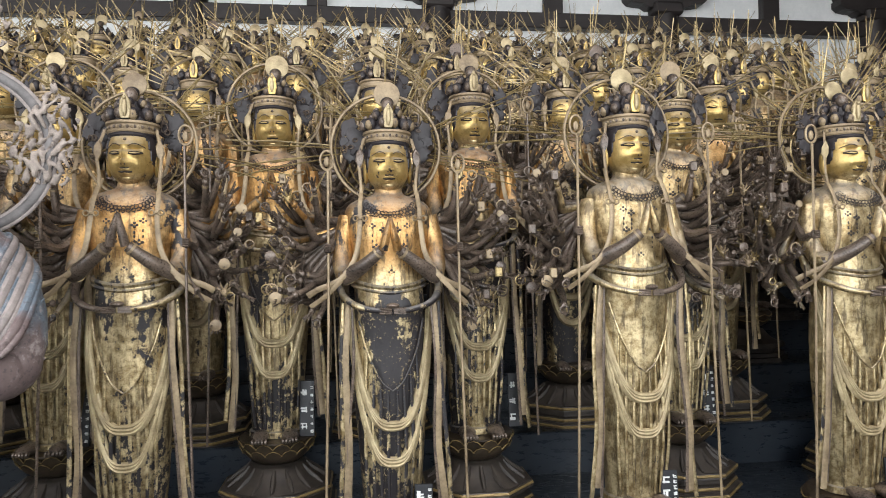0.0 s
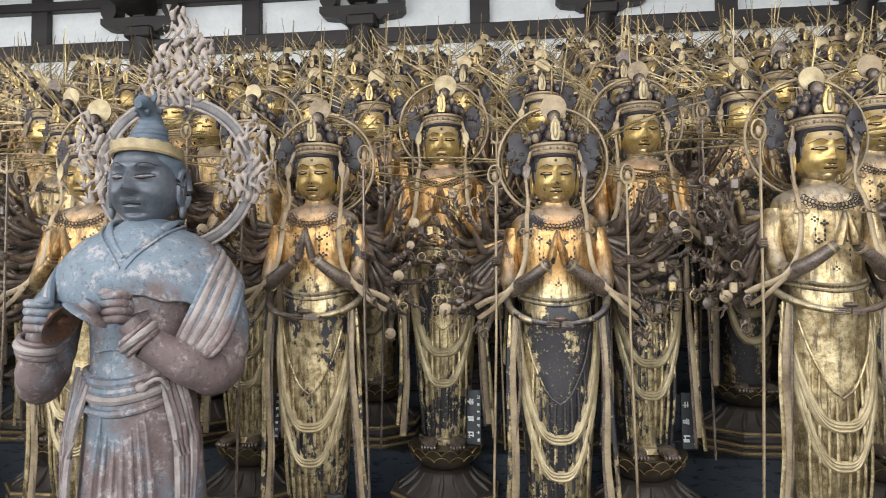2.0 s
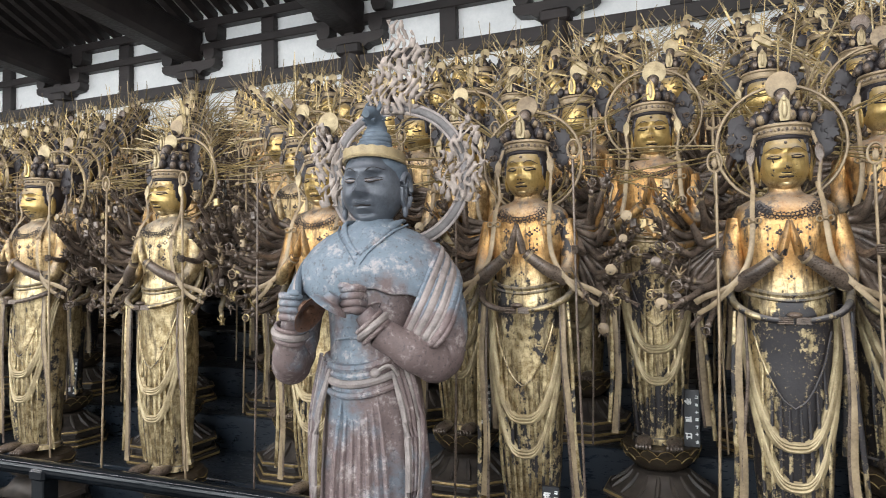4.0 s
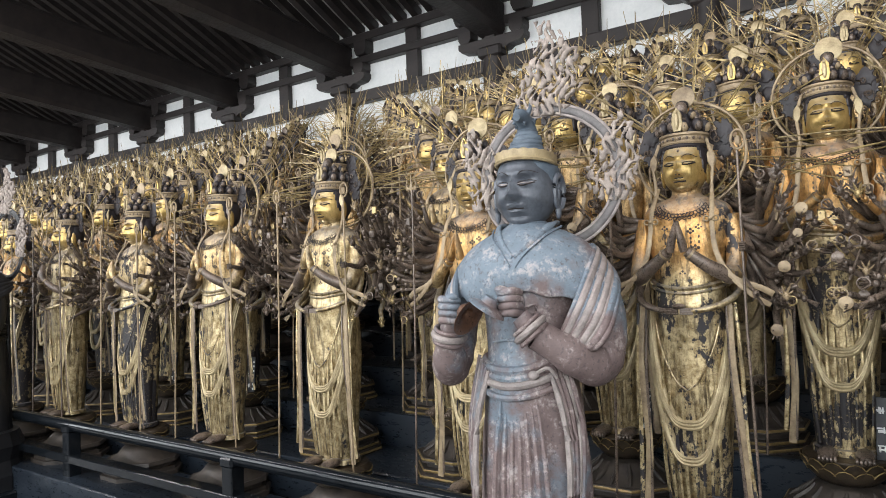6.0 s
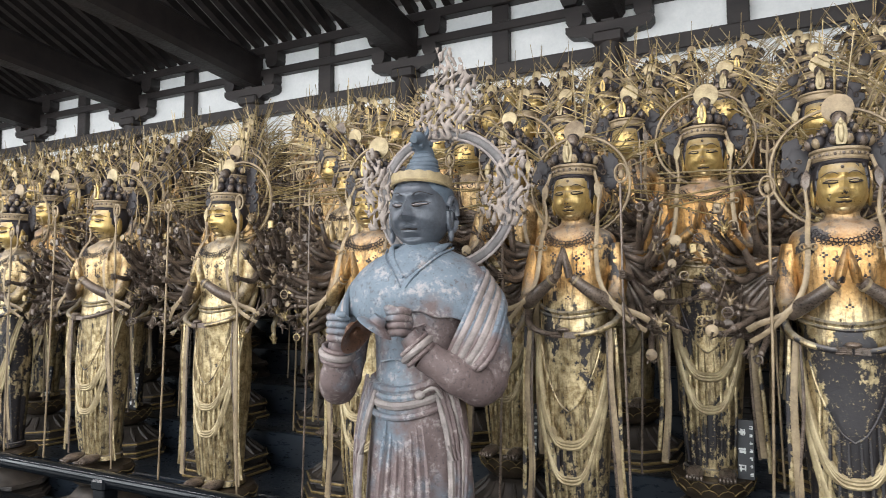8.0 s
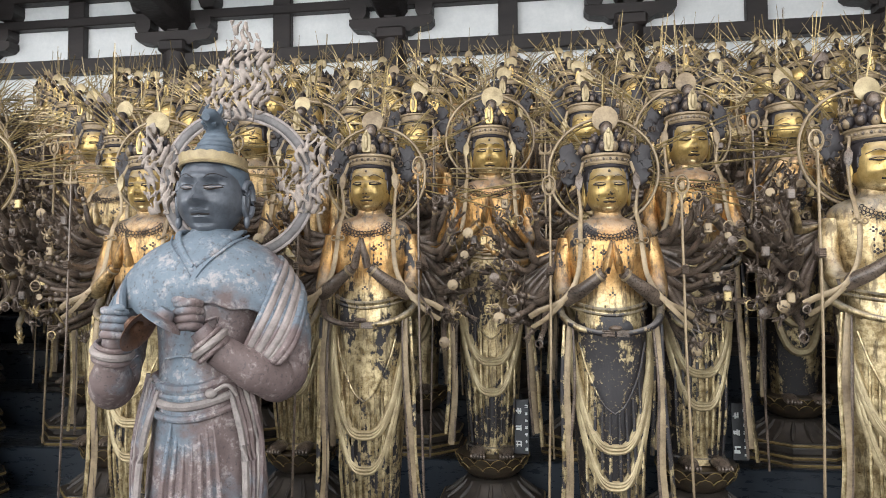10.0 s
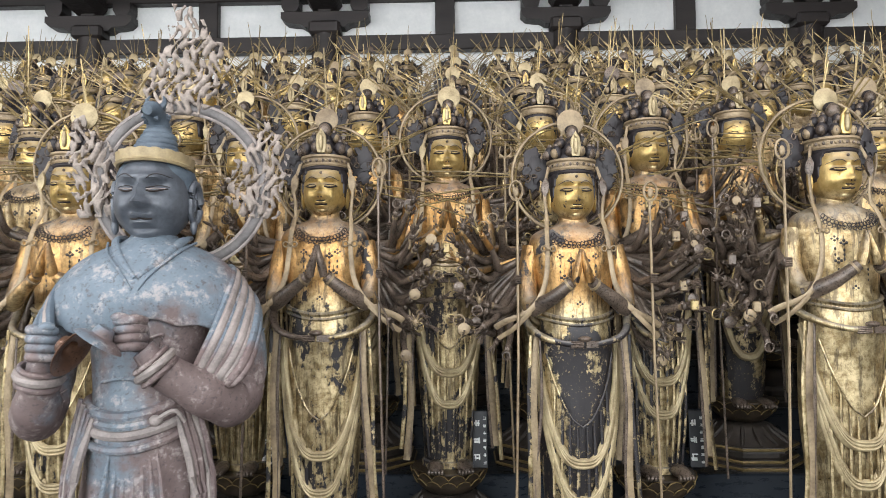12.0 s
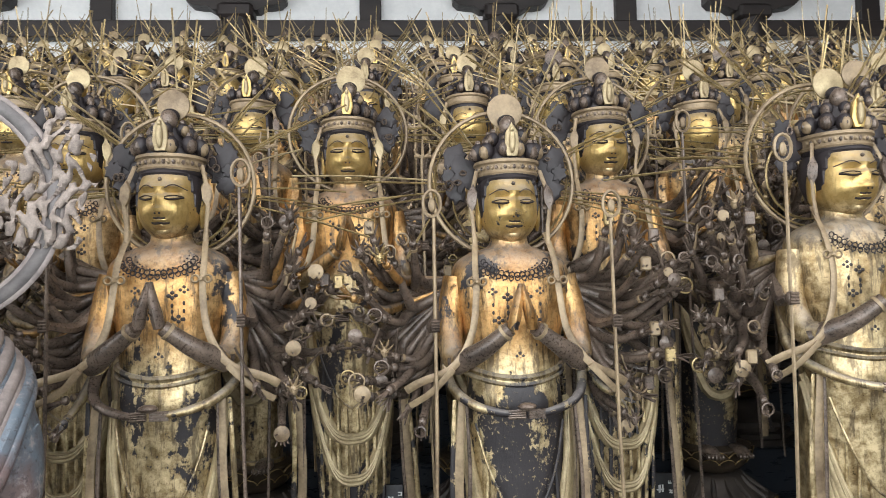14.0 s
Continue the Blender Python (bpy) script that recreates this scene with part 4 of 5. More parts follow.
# wear and warmth of the figures in front, by column
KNOWN = {(0, -3): (0.3, 0.1), (0, -2): (0.5, 0.9), (0, -1): (0.66, 1.0), (0, 0): (0.86, 0.95), (0, 1): (0.25, 0.15), (0, 2): (0.4, 0.1), (0, -4): (0.4, 0.4), (0, -5): (0.85, 0.2), (0, -6): (0.35, 0.1),
         (1, -1): (0.62, 1.0), (1, 0): (0.78, 1.0), (1, 1): (0.7, 0.3), (2, 1): (0.9, 0.8)}
MOVED = {(0, 0): (0.005, 0.08, -0.028), (0, -1): (-0.01, 0.085, 0.0), (0, 1): (0.01, -0.01, 0.025), (1, -1): (-0.016, 0.02, -0.002), (1, 0): (-0.075, -0.08, 0.0), (0, -3): (0.01, 0, 0.005), (0, -4): (-0.005, 0, 0.03), (0, -5): (-0.01, 0, 0.005), (0, -6): (-0.016, -0.03, 0.015), (0, -2): (-0.01, 0.01, 0.01), (2, 1): (0.07, -0.02, -0.035)}
ped_fine, ped_plain = build_pedestal(True), build_pedestal(False)
used = set()
for r in range(10):
    for k in range(-24, 6):
        x = SP * (k + (0.5 if r % 2 else 0))
        if x < -23.5 or x > 4.6:
            continue
        jx, jy, jz = pick.uniform(-0.03, 0.03), pick.uniform(-0.03, 0.03), pick.uniform(-0.02, 0.02)
        if r < 2 and -7 < k < 4:
            jx, jy, jz = jx * 0.5, jy * 0.5, jz
            me = near[(k * 3 + r * 2) % 5]
        elif r < 4 and k > -12:
            me = mid[pick.randrange(5)]
        else:
            me = mid[pick.randrange(5)] if k > -8 and pick.random() < 0.4 else far[pick.randrange(4)]
        if (r, k) in MOVED:
            jx, jy, jz = MOVED[(r, k)]
        w, g = KNOWN.get((r, k), (pick.uniform(0.25, 0.95) + (0.35 if r > 2 else 0), pick.uniform(0.2, 1.0)))
        z = DZ * r + jz
        ob = new("kannon_statue", me)
        ob.matrix_world = pose(x + jx, DY * r + jy, z, 0, 0, pick.uniform(-4, 4))
        ob.color = (w, g, 0, 1)
        look_word = "dark-patched" if w > 0.7 else "bright" if w < 0.36 else "worn"
        tagged(ob, f"{look_word} gilded many-armed standing statue with rayed halo on lotus pedestal", "statue", "rows of standing gilded statues")
        ped = ped_fine if 0 < r < 3 and k > -9 else ped_plain
        if ped in used:
            copy_thing(ped, pose(x + jx, DY * r + jy, DZ * r))
        else:
            ped.matrix_world = pose(x + jx, DY * r + jy, DZ * r)
            used.add(ped)

# ---- lacquered rail before the platform ----
RY, RZ = -0.30, 0.025
rail = tagged(new("lacquered_rail"), "black lacquered low rail before the statue platform", "railing")
mb = Mb()
mb.tube([(X0 + 0.2, RY, RZ), (X1 - 0.2, RY, RZ)], 0.042, 0, 20)
part("top_rail", mb, LACQUER, rail)
mb = Mb()
mb.box((X0 + 0.2, RY - 0.05, RZ - 0.26), (X1 - 0.2, RY + 0.05, RZ - 0.2), 0, 0.006)
part("middle_rail", mb, LACQUER, rail, smooth=False)
mb = Mb()
mb.box((X0 + 0.2, RY - 0.06, FLOOR_Z), (X1 - 0.2, RY + 0.06, FLOOR_Z + 0.09), 0, 0.006)
part("bottom_rail", mb, LACQUER, rail, smooth=False)
post = Mb()
post.box((-0.045, -0.045, FLOOR_Z + 0.09), (0.045, 0.045, RZ - 0.03), 0, 0.006)
post_me = post.mesh("rail_post", [LACQUER], False)
cap = Mb()
cap.box((-0.055, -0.055, RZ - 0.05), (0.055, 0.055, RZ + 0.01), 0, 0.012)
cap_me = cap.mesh("post_cap", [LACQUER], False)
for i in range(17):
    p = new("rail_post", post_me)
    p.parent, p.location = rail, (-3.44 + 1.83 * (i - 11), RY, 0)
    c = new("post_cap", cap_me)
    c.parent = p

# ---- the guardian figures before the rail ----


def flame(mb, base, tip, width, mat, seed, cell=0.0048):
    """A pierced flame carved from a board: tongues along its outline, drop-shaped holes."""
    ph = seed * 1.7
    base, tip = np.asarray(base, float), np.asarray(tip, float)
    up = tip - base
    ln = np.linalg.norm(up)
    up = up / ln
    side = np.cross(up, (0, 1, 0))

    def field(x, h):
        v = np.clip(h / ln, 0, 1)
        env = np.sin(np.pi * np.clip(0.17 + 0.80 * v, 0, 1)) ** 0.7 * (1 - 0.55 * v * v)
        lick = 0.24 * (((v * 5.2 + 0.5 * np.sign(x) * 0.5 + ph) % 1.0) ** 1.3 - 0.55)
        sil = width * 0.5 * (env + lick) - np.abs(x - 0.10 * width * np.sin(5 * v + ph) - 0.12 * width * v * v)
        sil = np.minimum(sil, np.minimum(h + 0.004, (ln - h) * 0.6))
        px = x / 0.042 + 0.34 * np.sin(2 * np.pi * h / 0.14 + ph) + 0.12 * ph
        pv = h / 0.074 + 0.26 * np.sin(2 * np.pi * x / 0.10 + 2 * ph)
        hole = 0.10 + np.cos(2 * np.pi * px) * np.cos(2 * np.pi * pv) + 0.35 * np.cos(2 * np.pi * (px * 2.1 + pv * 1.3))
        return np.minimum(sil, (0.24 - hole) * 0.014)
    nx, nh = int(width * 1.5 / cell), int(ln * 1.02 / cell)
    xs, hs = (np.arange(nx + 1) - nx / 2) * cell, np.arange(nh + 1) * cell - 0.004
    gx, gh = np.meshgrid(xs, hs)
    mid = field(gx[:-1, :-1] + cell / 2, gh[:-1, :-1] + cell / 2) > 0
    f = field(gx, gh)
    e = 0.0008
    fx, fh = (field(gx + e, gh) - field(gx - e, gh)) / (2 * e), (field(gx, gh + e) - field(gx, gh - e)) / (2 * e)
    sq = fx * fx + fh * fh + 1e-6
    pad = np.pad(mid, 1)
    count = pad[:-1, :-1] * 1 + pad[1:, :-1] + pad[:-1, 1:] + pad[1:, 1:]
    rim = (count > 0) & (count < 4)
    mx, mh = np.where(rim, np.clip(-f * fx / sq, -cell * 0.55, cell * 0.55), 0), np.where(rim, np.clip(-f * fh / sq, -cell * 0.55, cell * 0.55), 0)
    thick = np.where(rim, 0.003, 0.004 + 0.7 * np.clip(f, 0, 0.008))
    bulge = 0.012 * np.cos(gx / width * 2.6) + 0.006 * np.sin(gh * 34 + gx * 20)
    ids, verts = -np.ones(gx.shape, int), []
    for i, k in zip(*np.nonzero(count > 0)):
        ids[i, k] = len(verts)
        p = base + up * (gh[i, k] + mh[i, k]) + side * (gx[i, k] + mx[i, k])
        verts.append((p + (0, -thick[i, k] - bulge[i, k], 0), p + (0, thick[i, k] - bulge[i, k], 0)))
    m = len(verts)
    faces = []
    for i, k in zip(*np.nonzero(mid)):
        a, b, c, d = ids[i, k], ids[i, k + 1], ids[i + 1, k + 1], ids[i + 1, k]
        faces += [(a, b, c, d), (d + m, c + m, b + m, a + m)]
        for (p, q), (di, dk) in (((a, b), (-1, 0)), ((b, c), (0, 1)), ((c, d), (1, 0)), ((d, a), (0, -1))):
            if not pad[i + 1 + di, k + 1 + dk]:
                faces.append((q, p, p + m, q + m))
    mb.add([v[0] for v in verts] + [v[1] for v in verts], faces, mat)


def guardian():
    """A robed figure with cymbal-like bowls and a flaming halo, feet at the origin, facing -y. Slots follow GUARD."""
    mb = Mb()
    n = 64
    th = np.arange(n) * 2 * math.pi / n
    key = [(0.0, 0.235, 0.20, 0.0), (0.15, 0.235, 0.195, 0), (0.4, 0.225, 0.185, 0), (0.6, 0.205, 0.17, 0), (0.75, 0.185, 0.155, 0), (0.84, 0.185, 0.15, 0.0), (0.95, 0.200, 0.152, 0.0), (1.04, 0.235, 0.155, 0.01), (1.11, 0.245, 0.148, 0.02), (1.17, 0.215, 0.125, 0.03), (1.205, 0.165, 0.112, 0.03), (1.232, 0.105, 0.088, 0.025), (1.25, 0.074, 0.074, 0.02), (1.33, 0.070, 0.072, 0.01)]
    rings = []
    for z, rx, ry, cy in spline(key, 70):
        fold = max(0.0, min(1.0, (0.78 - z) / 0.25))
        wob = 1 + fold * (0.022 * np.cos(th * 11 + 0.8 * math.sin(z * 5)) + 0.014 * np.cos(th * 17 + 1.0)) + 0.006 * np.cos(th * 7 + z * 30) * (z < 1.2)
        belly = 0.03 * math.exp(-((z - 0.72) / 0.13) ** 2)
        rings.append(np.stack([rx * np.cos(th) * wob, cy + ry * np.sin(th) * wob - belly * np.clip(-np.sin(th), 0, 1), np.full(n, z)], -1))
    mb.loft(rings, 0)

    mark = len(mb.v)
    body = list(mb.v)

    def bell(x, z, cx, cz, wx, wz):
        return np.exp(-((x - cx) / wx) ** 2 - ((z - cz) / wz) ** 2)

    def face(p):
        x, z = p[:, 0], p[:, 2]
        f = np.clip(-(p[:, 1]) / 0.07, 0, 1)
        d = 0.040 * bell(x, z, 0, 1.398, 0.021, 0.014) + 0.030 * bell(x, z, 0, 1.43, 0.013, 0.04) + 0.024 * bell(x, z, 0, 1.362, 0.032, 0.0075) + 0.023 * bell(x, z, 0, 1.343, 0.027, 0.0085) + 0.028 * bell(x, z, 0, 1.302, 0.036, 0.018) - 0.010 * bell(x, z, 0, 1.325, 0.04, 0.006)
        for s in (-1, 1):
            d += 0.014 * bell(x, z, s * 0.045, 1.437, 0.022, 0.010) - 0.024 * bell(x, z, s * 0.036, 1.456, 0.026, 0.010) + 0.020 * bell(x, z, s * 0.045, 1.480, 0.035, 0.010) + 0.012 * bell(x, z, s * 0.021, 1.394, 0.009, 0.009) + 0.014 * bell(x, z, s * 0.055, 1.388, 0.028, 0.028) - 0.010 * bell(x, z, s * 0.040, 1.358, 0.010, 0.018)
        p = p.copy()
        p[:, 1] -= d * f
        p[:, 0] *= 1 + 0.09 * np.exp(-((z - 1.365) / 0.055) ** 2)
        return p
    mb.ball((0, 0.005, 1.43), (0.109, 0.122, 0.146), 7, 72, 64, face)

    def fy(x, z):
        c = max(0.0, 1 - (x / 0.106) ** 2 - ((z - 1.43) / 0.15) ** 2)
        return float(face(np.array([[x, 0.005 - 0.122 * math.sqrt(c), z]]))[0, 1]) - 0.001
    for s in (-1, 1):
        for pts, w, mat in (([(0.02, 1.436), (0.042, 1.433), (0.072, 1.443)], 0.003, 6), ([(0.02, 1.4385), (0.045, 1.4415), (0.072, 1.443)], 0.0022, 5), ([(0.018, 1.443), (0.045, 1.4525), (0.075, 1.448)], 0.0024, 6), ([(0.018, 1.472), (0.045, 1.486), (0.08, 1.478)], 0.0016, 6)):
            q = spline([(s * x, 0, z) for x, z in pts], 10)
            q[:, 1] = [fy(x, z) for x, _, z in q]
            mb.tube(q, w, mat, 4)
        # ears with long lobes, side hair
        ear = np.linspace(0, 2 * math.pi, 20)
        mb.tube(np.stack([s * (0.121 + 0.006 * np.cos(ear)), 0.022 + 0.030 * np.cos(ear), 1.412 + 0.062 * np.sin(ear)], -1), np.interp(ear, [0, 1.6, 4.7, 6.3], [0.013, 0.012, 0.009, 0.013]), 7, 8)
        mb.tube(spline([(s * 0.124, 0.030, 1.445), (s * 0.126, 0.008, 1.42), (s * 0.122, 0.012, 1.385)], 8), 0.006, 7, 6)
        mb.ball((s * 0.114, 0.022, 1.408), (0.012, 0.030, 0.060), 7, 12, 9)
        mb.ball((s * 0.120, 0.014, 1.338), (0.011, 0.014, 0.026), 7, 10, 7)
        mb.ball((s * 0.096, 0.035, 1.475), (0.022, 0.062, 0.055), 2, 14, 9)
    q = spline([(-0.03, 0, 1.354), (-0.012, 0, 1.352), (0, 0, 1.3545), (0.012, 0, 1.352), (0.03, 0, 1.354)], 12)
    q[:, 1] = [fy(x, z) for x, _, z in q]
    mb.tube(q, 0.0036, 6, 4)
    mb.ball((0, 0.026, 1.486), (0.113, 0.119, 0.088), 2, 32, 20)
    # diadem band with scalloped rim, topknot in coils and a small animal's head on it
    tb = np.linspace(0, 2 * math.pi, 73)[:-1]
    mb.loft([np.stack([(r + e * np.abs(np.sin(tb * 9))) * np.cos(tb), 0.018 + 1.1 * (r + e * np.abs(np.sin(tb * 9))) * np.sin(tb), np.full(72, z) + 0.8 * e * np.abs(np.sin(tb * 9)) + 0.014 * np.sin(tb) * -1], -1) for z, r, e in ((1.514, 0.104, 0), (1.514, 0.113, 0), (1.521, 0.117, 0), (1.526, 0.112, 0), (1.538, 0.113, 0.001), (1.552, 0.112, 0.004), (1.554, 0.106, 0.004), (1.540, 0.098, 0))], 1, False)
    for z, r in ((1.556, 0.078), (1.572, 0.072), (1.588, 0.067), (1.604, 0.062), (1.620, 0.055), (1.636, 0.044)):
        mb.ball((0.004 * math.sin(z * 90), 0.03, z), (r, r, 0.026), 2, 28, 11)
    rnd = random.Random(12)
    mb.tube(spline([(0, 0.045, 1.645), (0, 0.025, 1.68), (0, -0.02, 1.70), (0, -0.06, 1.69)], 10), np.interp(np.linspace(0, 1, 10), [0, 0.4, 0.7, 1], [0.040, 0.032, 0.030, 0.014]), 2, 12)
    for i in range(26):
        c = np.array((rnd.uniform(-0.032, 0.032), rnd.uniform(-0.03, 0.05), 1.675 + rnd.uniform(-0.015, 0.035)))
        mb.tube([c, c + (rnd.uniform(-0.012, 0.012), rnd.uniform(0.0, 0.02), rnd.uniform(0.012, 0.03))], [0.010, 0.003], 2, 5)
    for s in (-1, 1):
        mb.tube(spline([(s * 0.020, 0.0, 1.71), (s * 0.028, 0.01, 1.735), (s * 0.02, 0.02, 1.755)], 6), [0.011, 0.010, 0.008, 0.006, 0.004, 0.002], 2, 6)
    mb.turn(mark, -4)
    mb.lower(mark, 0.042)
    # halo ring behind the head and its three flames
    hc, hr = (0.045, 0.18, 1.450), 0.268
    t = np.linspace(0, 2 * math.pi, 73)
    for r, w, mat in ((hr, 0.017, 8), (hr + 0.017, 0.0075, 5), (hr - 0.017, 0.0075, 5)):
        mb.tube(np.stack([hc[0] + r * np.cos(t), np.full(73, hc[1]), hc[2] + r * np.sin(t)], -1), w, mat, 8, 0.6, (0, 1, 0))
    flame(mb, (hc[0], 0.18, hc[2] + hr - 0.02), (hc[0] + 0.035, 0.18, hc[2] + hr + 0.36), 0.27, 3, 1)
    for s in (-1, 1):
        b = radians(-12)
        c = np.array((hc[0] + s * hr * math.cos(b), 0.18, hc[2] + hr * math.sin(b)))
        flame(mb, c + (-s * 0.005, 0, -0.05), c + (s * 0.02, 0, 0.29), 0.22, 3, 3 + s)
    mb.tube([(0, 0.2, 0.2), (hc[0], 0.17, hc[2] - hr)], 0.018, 0, 8)
    upper = len(mb.v)
    # collar folds, neck rings, mantle over the upper arms
    for r, z, y in ((0.076, 1.262, 0.018), (0.080, 1.248, 0.02)):
        mb.tube(np.stack([r * np.cos(t), y + r * np.sin(t), np.full(73, z)], -1), 0.006, 0, 5)
    # smooth mantle that lies over chest and shoulders like a cape
    cape = []
    for z, rx, ry, cy in spline([(1.262, 0.080, 0.080, 0.02), (1.245, 0.112, 0.098, 0.02), (1.222, 0.175, 0.122, 0.018), (1.190, 0.238, 0.146, 0.014), (1.145, 0.290, 0.166, 0.008), (1.09, 0.326, 0.172, 0.0), (1.035, 0.346, 0.172, -0.003), (0.995, 0.350, 0.166, -0.004), (0.985, 0.345, 0.160, -0.004), (0.990, 0.330, 0.145, -0.002)], 30):
        low = max(0.0, min(1.0, (1.10 - z) / 0.1))
        ruff = 1 + low * (0.016 * np.cos(th * 9 + 1) + 0.010 * np.cos(th * 17))
        front = np.clip(-np.sin(th), 0, 1)
        cape.append(np.stack([rx * np.cos(th) * ruff, cy + ry * np.sin(th) * ruff - 0.012 * front ** 2 * math.exp(-((z - 1.10) / 0.06) ** 2), np.full(n, z) + low * (0.014 * np.cos(th * 5 + 0.6) * front + 0.008 * np.cos(th * 13)) + low * 0.012 * front ** 3], -1))
    mb.loft(cape, 0, False)
    for s in (-1, 1):
        # turned-over collar and creases that run from the neck to the chest
        mb.tube(spline([(s * 0.112, 0.05, 1.262), (s * 0.110, -0.045, 1.245), (s * 0.065, -0.128, 1.190), (s * 0.004, -0.172, 1.135)], 16), np.interp(np.linspace(0, 1, 16), [0, 0.6, 1], [0.017, 0.014, 0.007]), 0, 9, 0.55, (0, 1, 0))
        mb.tube(spline([(s * 0.15, 0.0, 1.245), (s * 0.11, -0.11, 1.205), (s * 0.045, -0.166, 1.145), (s * 0.01, -0.182, 1.10)], 14), 0.0045, 0, 6)
        # sleeves: hanging upper arm, elbow, forearm lifted to the chest
        if s > 0:
            pts, wrist, hand = [(0.20, 0.02, 1.13), (0.275, 0.0, 1.05), (0.315, -0.005, 0.93), (0.318, -0.03, 0.82), (0.295, -0.075, 0.765), (0.225, -0.165, 0.800), (0.100, -0.235, 0.880)], (0.082, -0.245, 0.900), (0.020, -0.262, 0.985)
        else:
            pts, wrist, hand = [(-0.20, 0.02, 1.13), (-0.275, 0.0, 1.05), (-0.315, -0.01, 0.93), (-0.322, -0.045, 0.82), (-0.318, -0.105, 0.755), (-0.285, -0.185, 0.785), (-0.258, -0.230, 0.865)], (-0.255, -0.235, 0.880), (-0.235, -0.250, 0.962)
        arm = spline(pts, 40)
        u = np.linspace(0, 1, 40)
        mb.tube(arm, np.interp(u, [0, 0.15, 0.35, 0.55, 0.68, 0.85, 1], [0.04, 0.072, 0.080, 0.079, 0.078, 0.066, 0.050]) * (1 + 0.035 * np.sin(u * 46) * (u > 0.45)), 0, 26)
        # cuff: an open flare with a rolled rim
        wr, hd = np.array(wrist), np.array(hand)
        w = (hd - wr) / np.linalg.norm(hd - wr)
        for d, r, mat in ((-0.030, 0.056, 0), (-0.008, 0.060, 5), (0.012, 0.056, 0)):
            c = wr + w * d
            e1 = np.cross(w, (0, 1, 0.2))
            e1 /= np.linalg.norm(e1)
            e2 = np.cross(w, e1)
            mb.tube(c + r * (np.cos(t)[:, None] * e1 + np.sin(t)[:, None] * e2), (0.010, 0.013, 0.008)[int(d > -0.02) + int(d > 0)], mat, 8)
        mb.tube([wr - w * 0.02, wr + w * 0.05], [0.042, 0.036], 0, 16)
        # fist: back of the hand, four curled fingers and the thumb
        mb.ball(hd + (s * 0.010, 0.012, -0.004), (0.040, 0.036, 0.050), 0, 18, 12)
        for i in range(4):
            z = hd[2] + 0.036 - 0.0235 * i
            q = spline([(hd[0] + s * 0.040, hd[1] + 0.004, z - 0.004), (hd[0] + s * 0.026, hd[1] - 0.036, z + 0.002), (hd[0] - s * 0.012, hd[1] - 0.044, z), (hd[0] - s * 0.036, hd[1] - 0.022, z - 0.004), (hd[0] - s * 0.030, hd[1] + 0.004, z - 0.006)], 14)
            mb.tube(q, np.interp(np.linspace(0, 1, 14), [0, 0.3, 0.45, 0.7, 1], [0.012, 0.0145, 0.0125, 0.0125, 0.009]), 0, 9)
        mb.tube(spline([hd + (s * 0.005, -0.03, 0.035), hd + (-s * 0.020, -0.044, 0.046), hd + (-s * 0.044, -0.036, 0.044)], 9), [0.013, 0.014, 0.0135, 0.0125, 0.012, 0.012, 0.0115, 0.010, 0.007], 0, 9)
        # creases over the bent elbow
        for i in range(7):
            z0 = 0.765 + 0.030 * i
            mb.tube(spline([(s * 0.235, -0.105 + 0.008 * i, z0 + 0.02), (s * 0.285, -0.125 + 0.008 * i, z0 - 0.012), (s * 0.355, -0.082 + 0.008 * i, z0 - 0.004), (s * 0.392, -0.015, z0 + 0.03)], 12), np.interp(np.linspace(0, 1, 12), [0, 0.5, 1], [0.002, 0.007, 0.003]), 0, 7)
    # broad striped stole over the left upper arm, and its narrow end over the right shoulder
    for i in range(9):
        e = 0.0145 * i
        pts = spline([(0.20 + e * 0.7, 0.14, 1.165 - e * 0.5), (0.268 + e * 0.75, 0.045, 1.165 - e), (0.282 + e * 0.85, -0.075, 1.105 - e), (0.252 + e, -0.155, 1.00 - e * 0.9), (0.205 + e * 1.02, -0.182, 0.90 - e * 0.55), (0.160 + e * 0.9, -0.155, 0.83 - e * 0.1)], 26)
        mb.tube(pts, (0.012, 0.017, 0.010, 0.018, 0.011, 0.017, 0.011, 0.018, 0.013)[i] * np.interp(np.linspace(0, 1, 26), [0, 0.12, 0.85, 1], [0.4, 1, 0.9, 0.3]), (0, 5, 0, 5, 0, 5, 5, 0, 0)[i], 9)
    for i in range(5):
        e = 0.013 * i
        pts = spline([(-0.235 - e, 0.12, 1.15 - e * 0.5), (-0.285 - e * 0.7, 0.02, 1.14 - e), (-0.290 - e * 0.7, -0.09, 1.07 - e), (-0.262 - e * 0.8, -0.155, 0.97), (-0.215 - e * 0.8, -0.165, 0.86)], 20)
        mb.tube(pts, 0.014 * np.interp(np.linspace(0, 1, 20), [0, 0.15, 0.85, 1], [0.3, 1, 1, 0.5]), (2, 5, 0, 2, 0)[i], 8)
    # two shallow bowls held like cymbals
    for c, nrm, mat, size in (((-0.128, -0.325, 0.945), (0.80, -0.22, -0.56), 4, 0.95), ((-0.046, -0.330, 0.972), (-0.50, -0.10, -0.86), 0, 0.95)):
        c, nrm = np.array(c), np.array(nrm) / np.linalg.norm(nrm)
        s1 = np.cross(nrm, (0, 0, 1))
        s1 /= np.linalg.norm(s1)
        s2 = np.cross(nrm, s1)
        tt = np.arange(40) * 2 * math.pi / 40
        rings = []
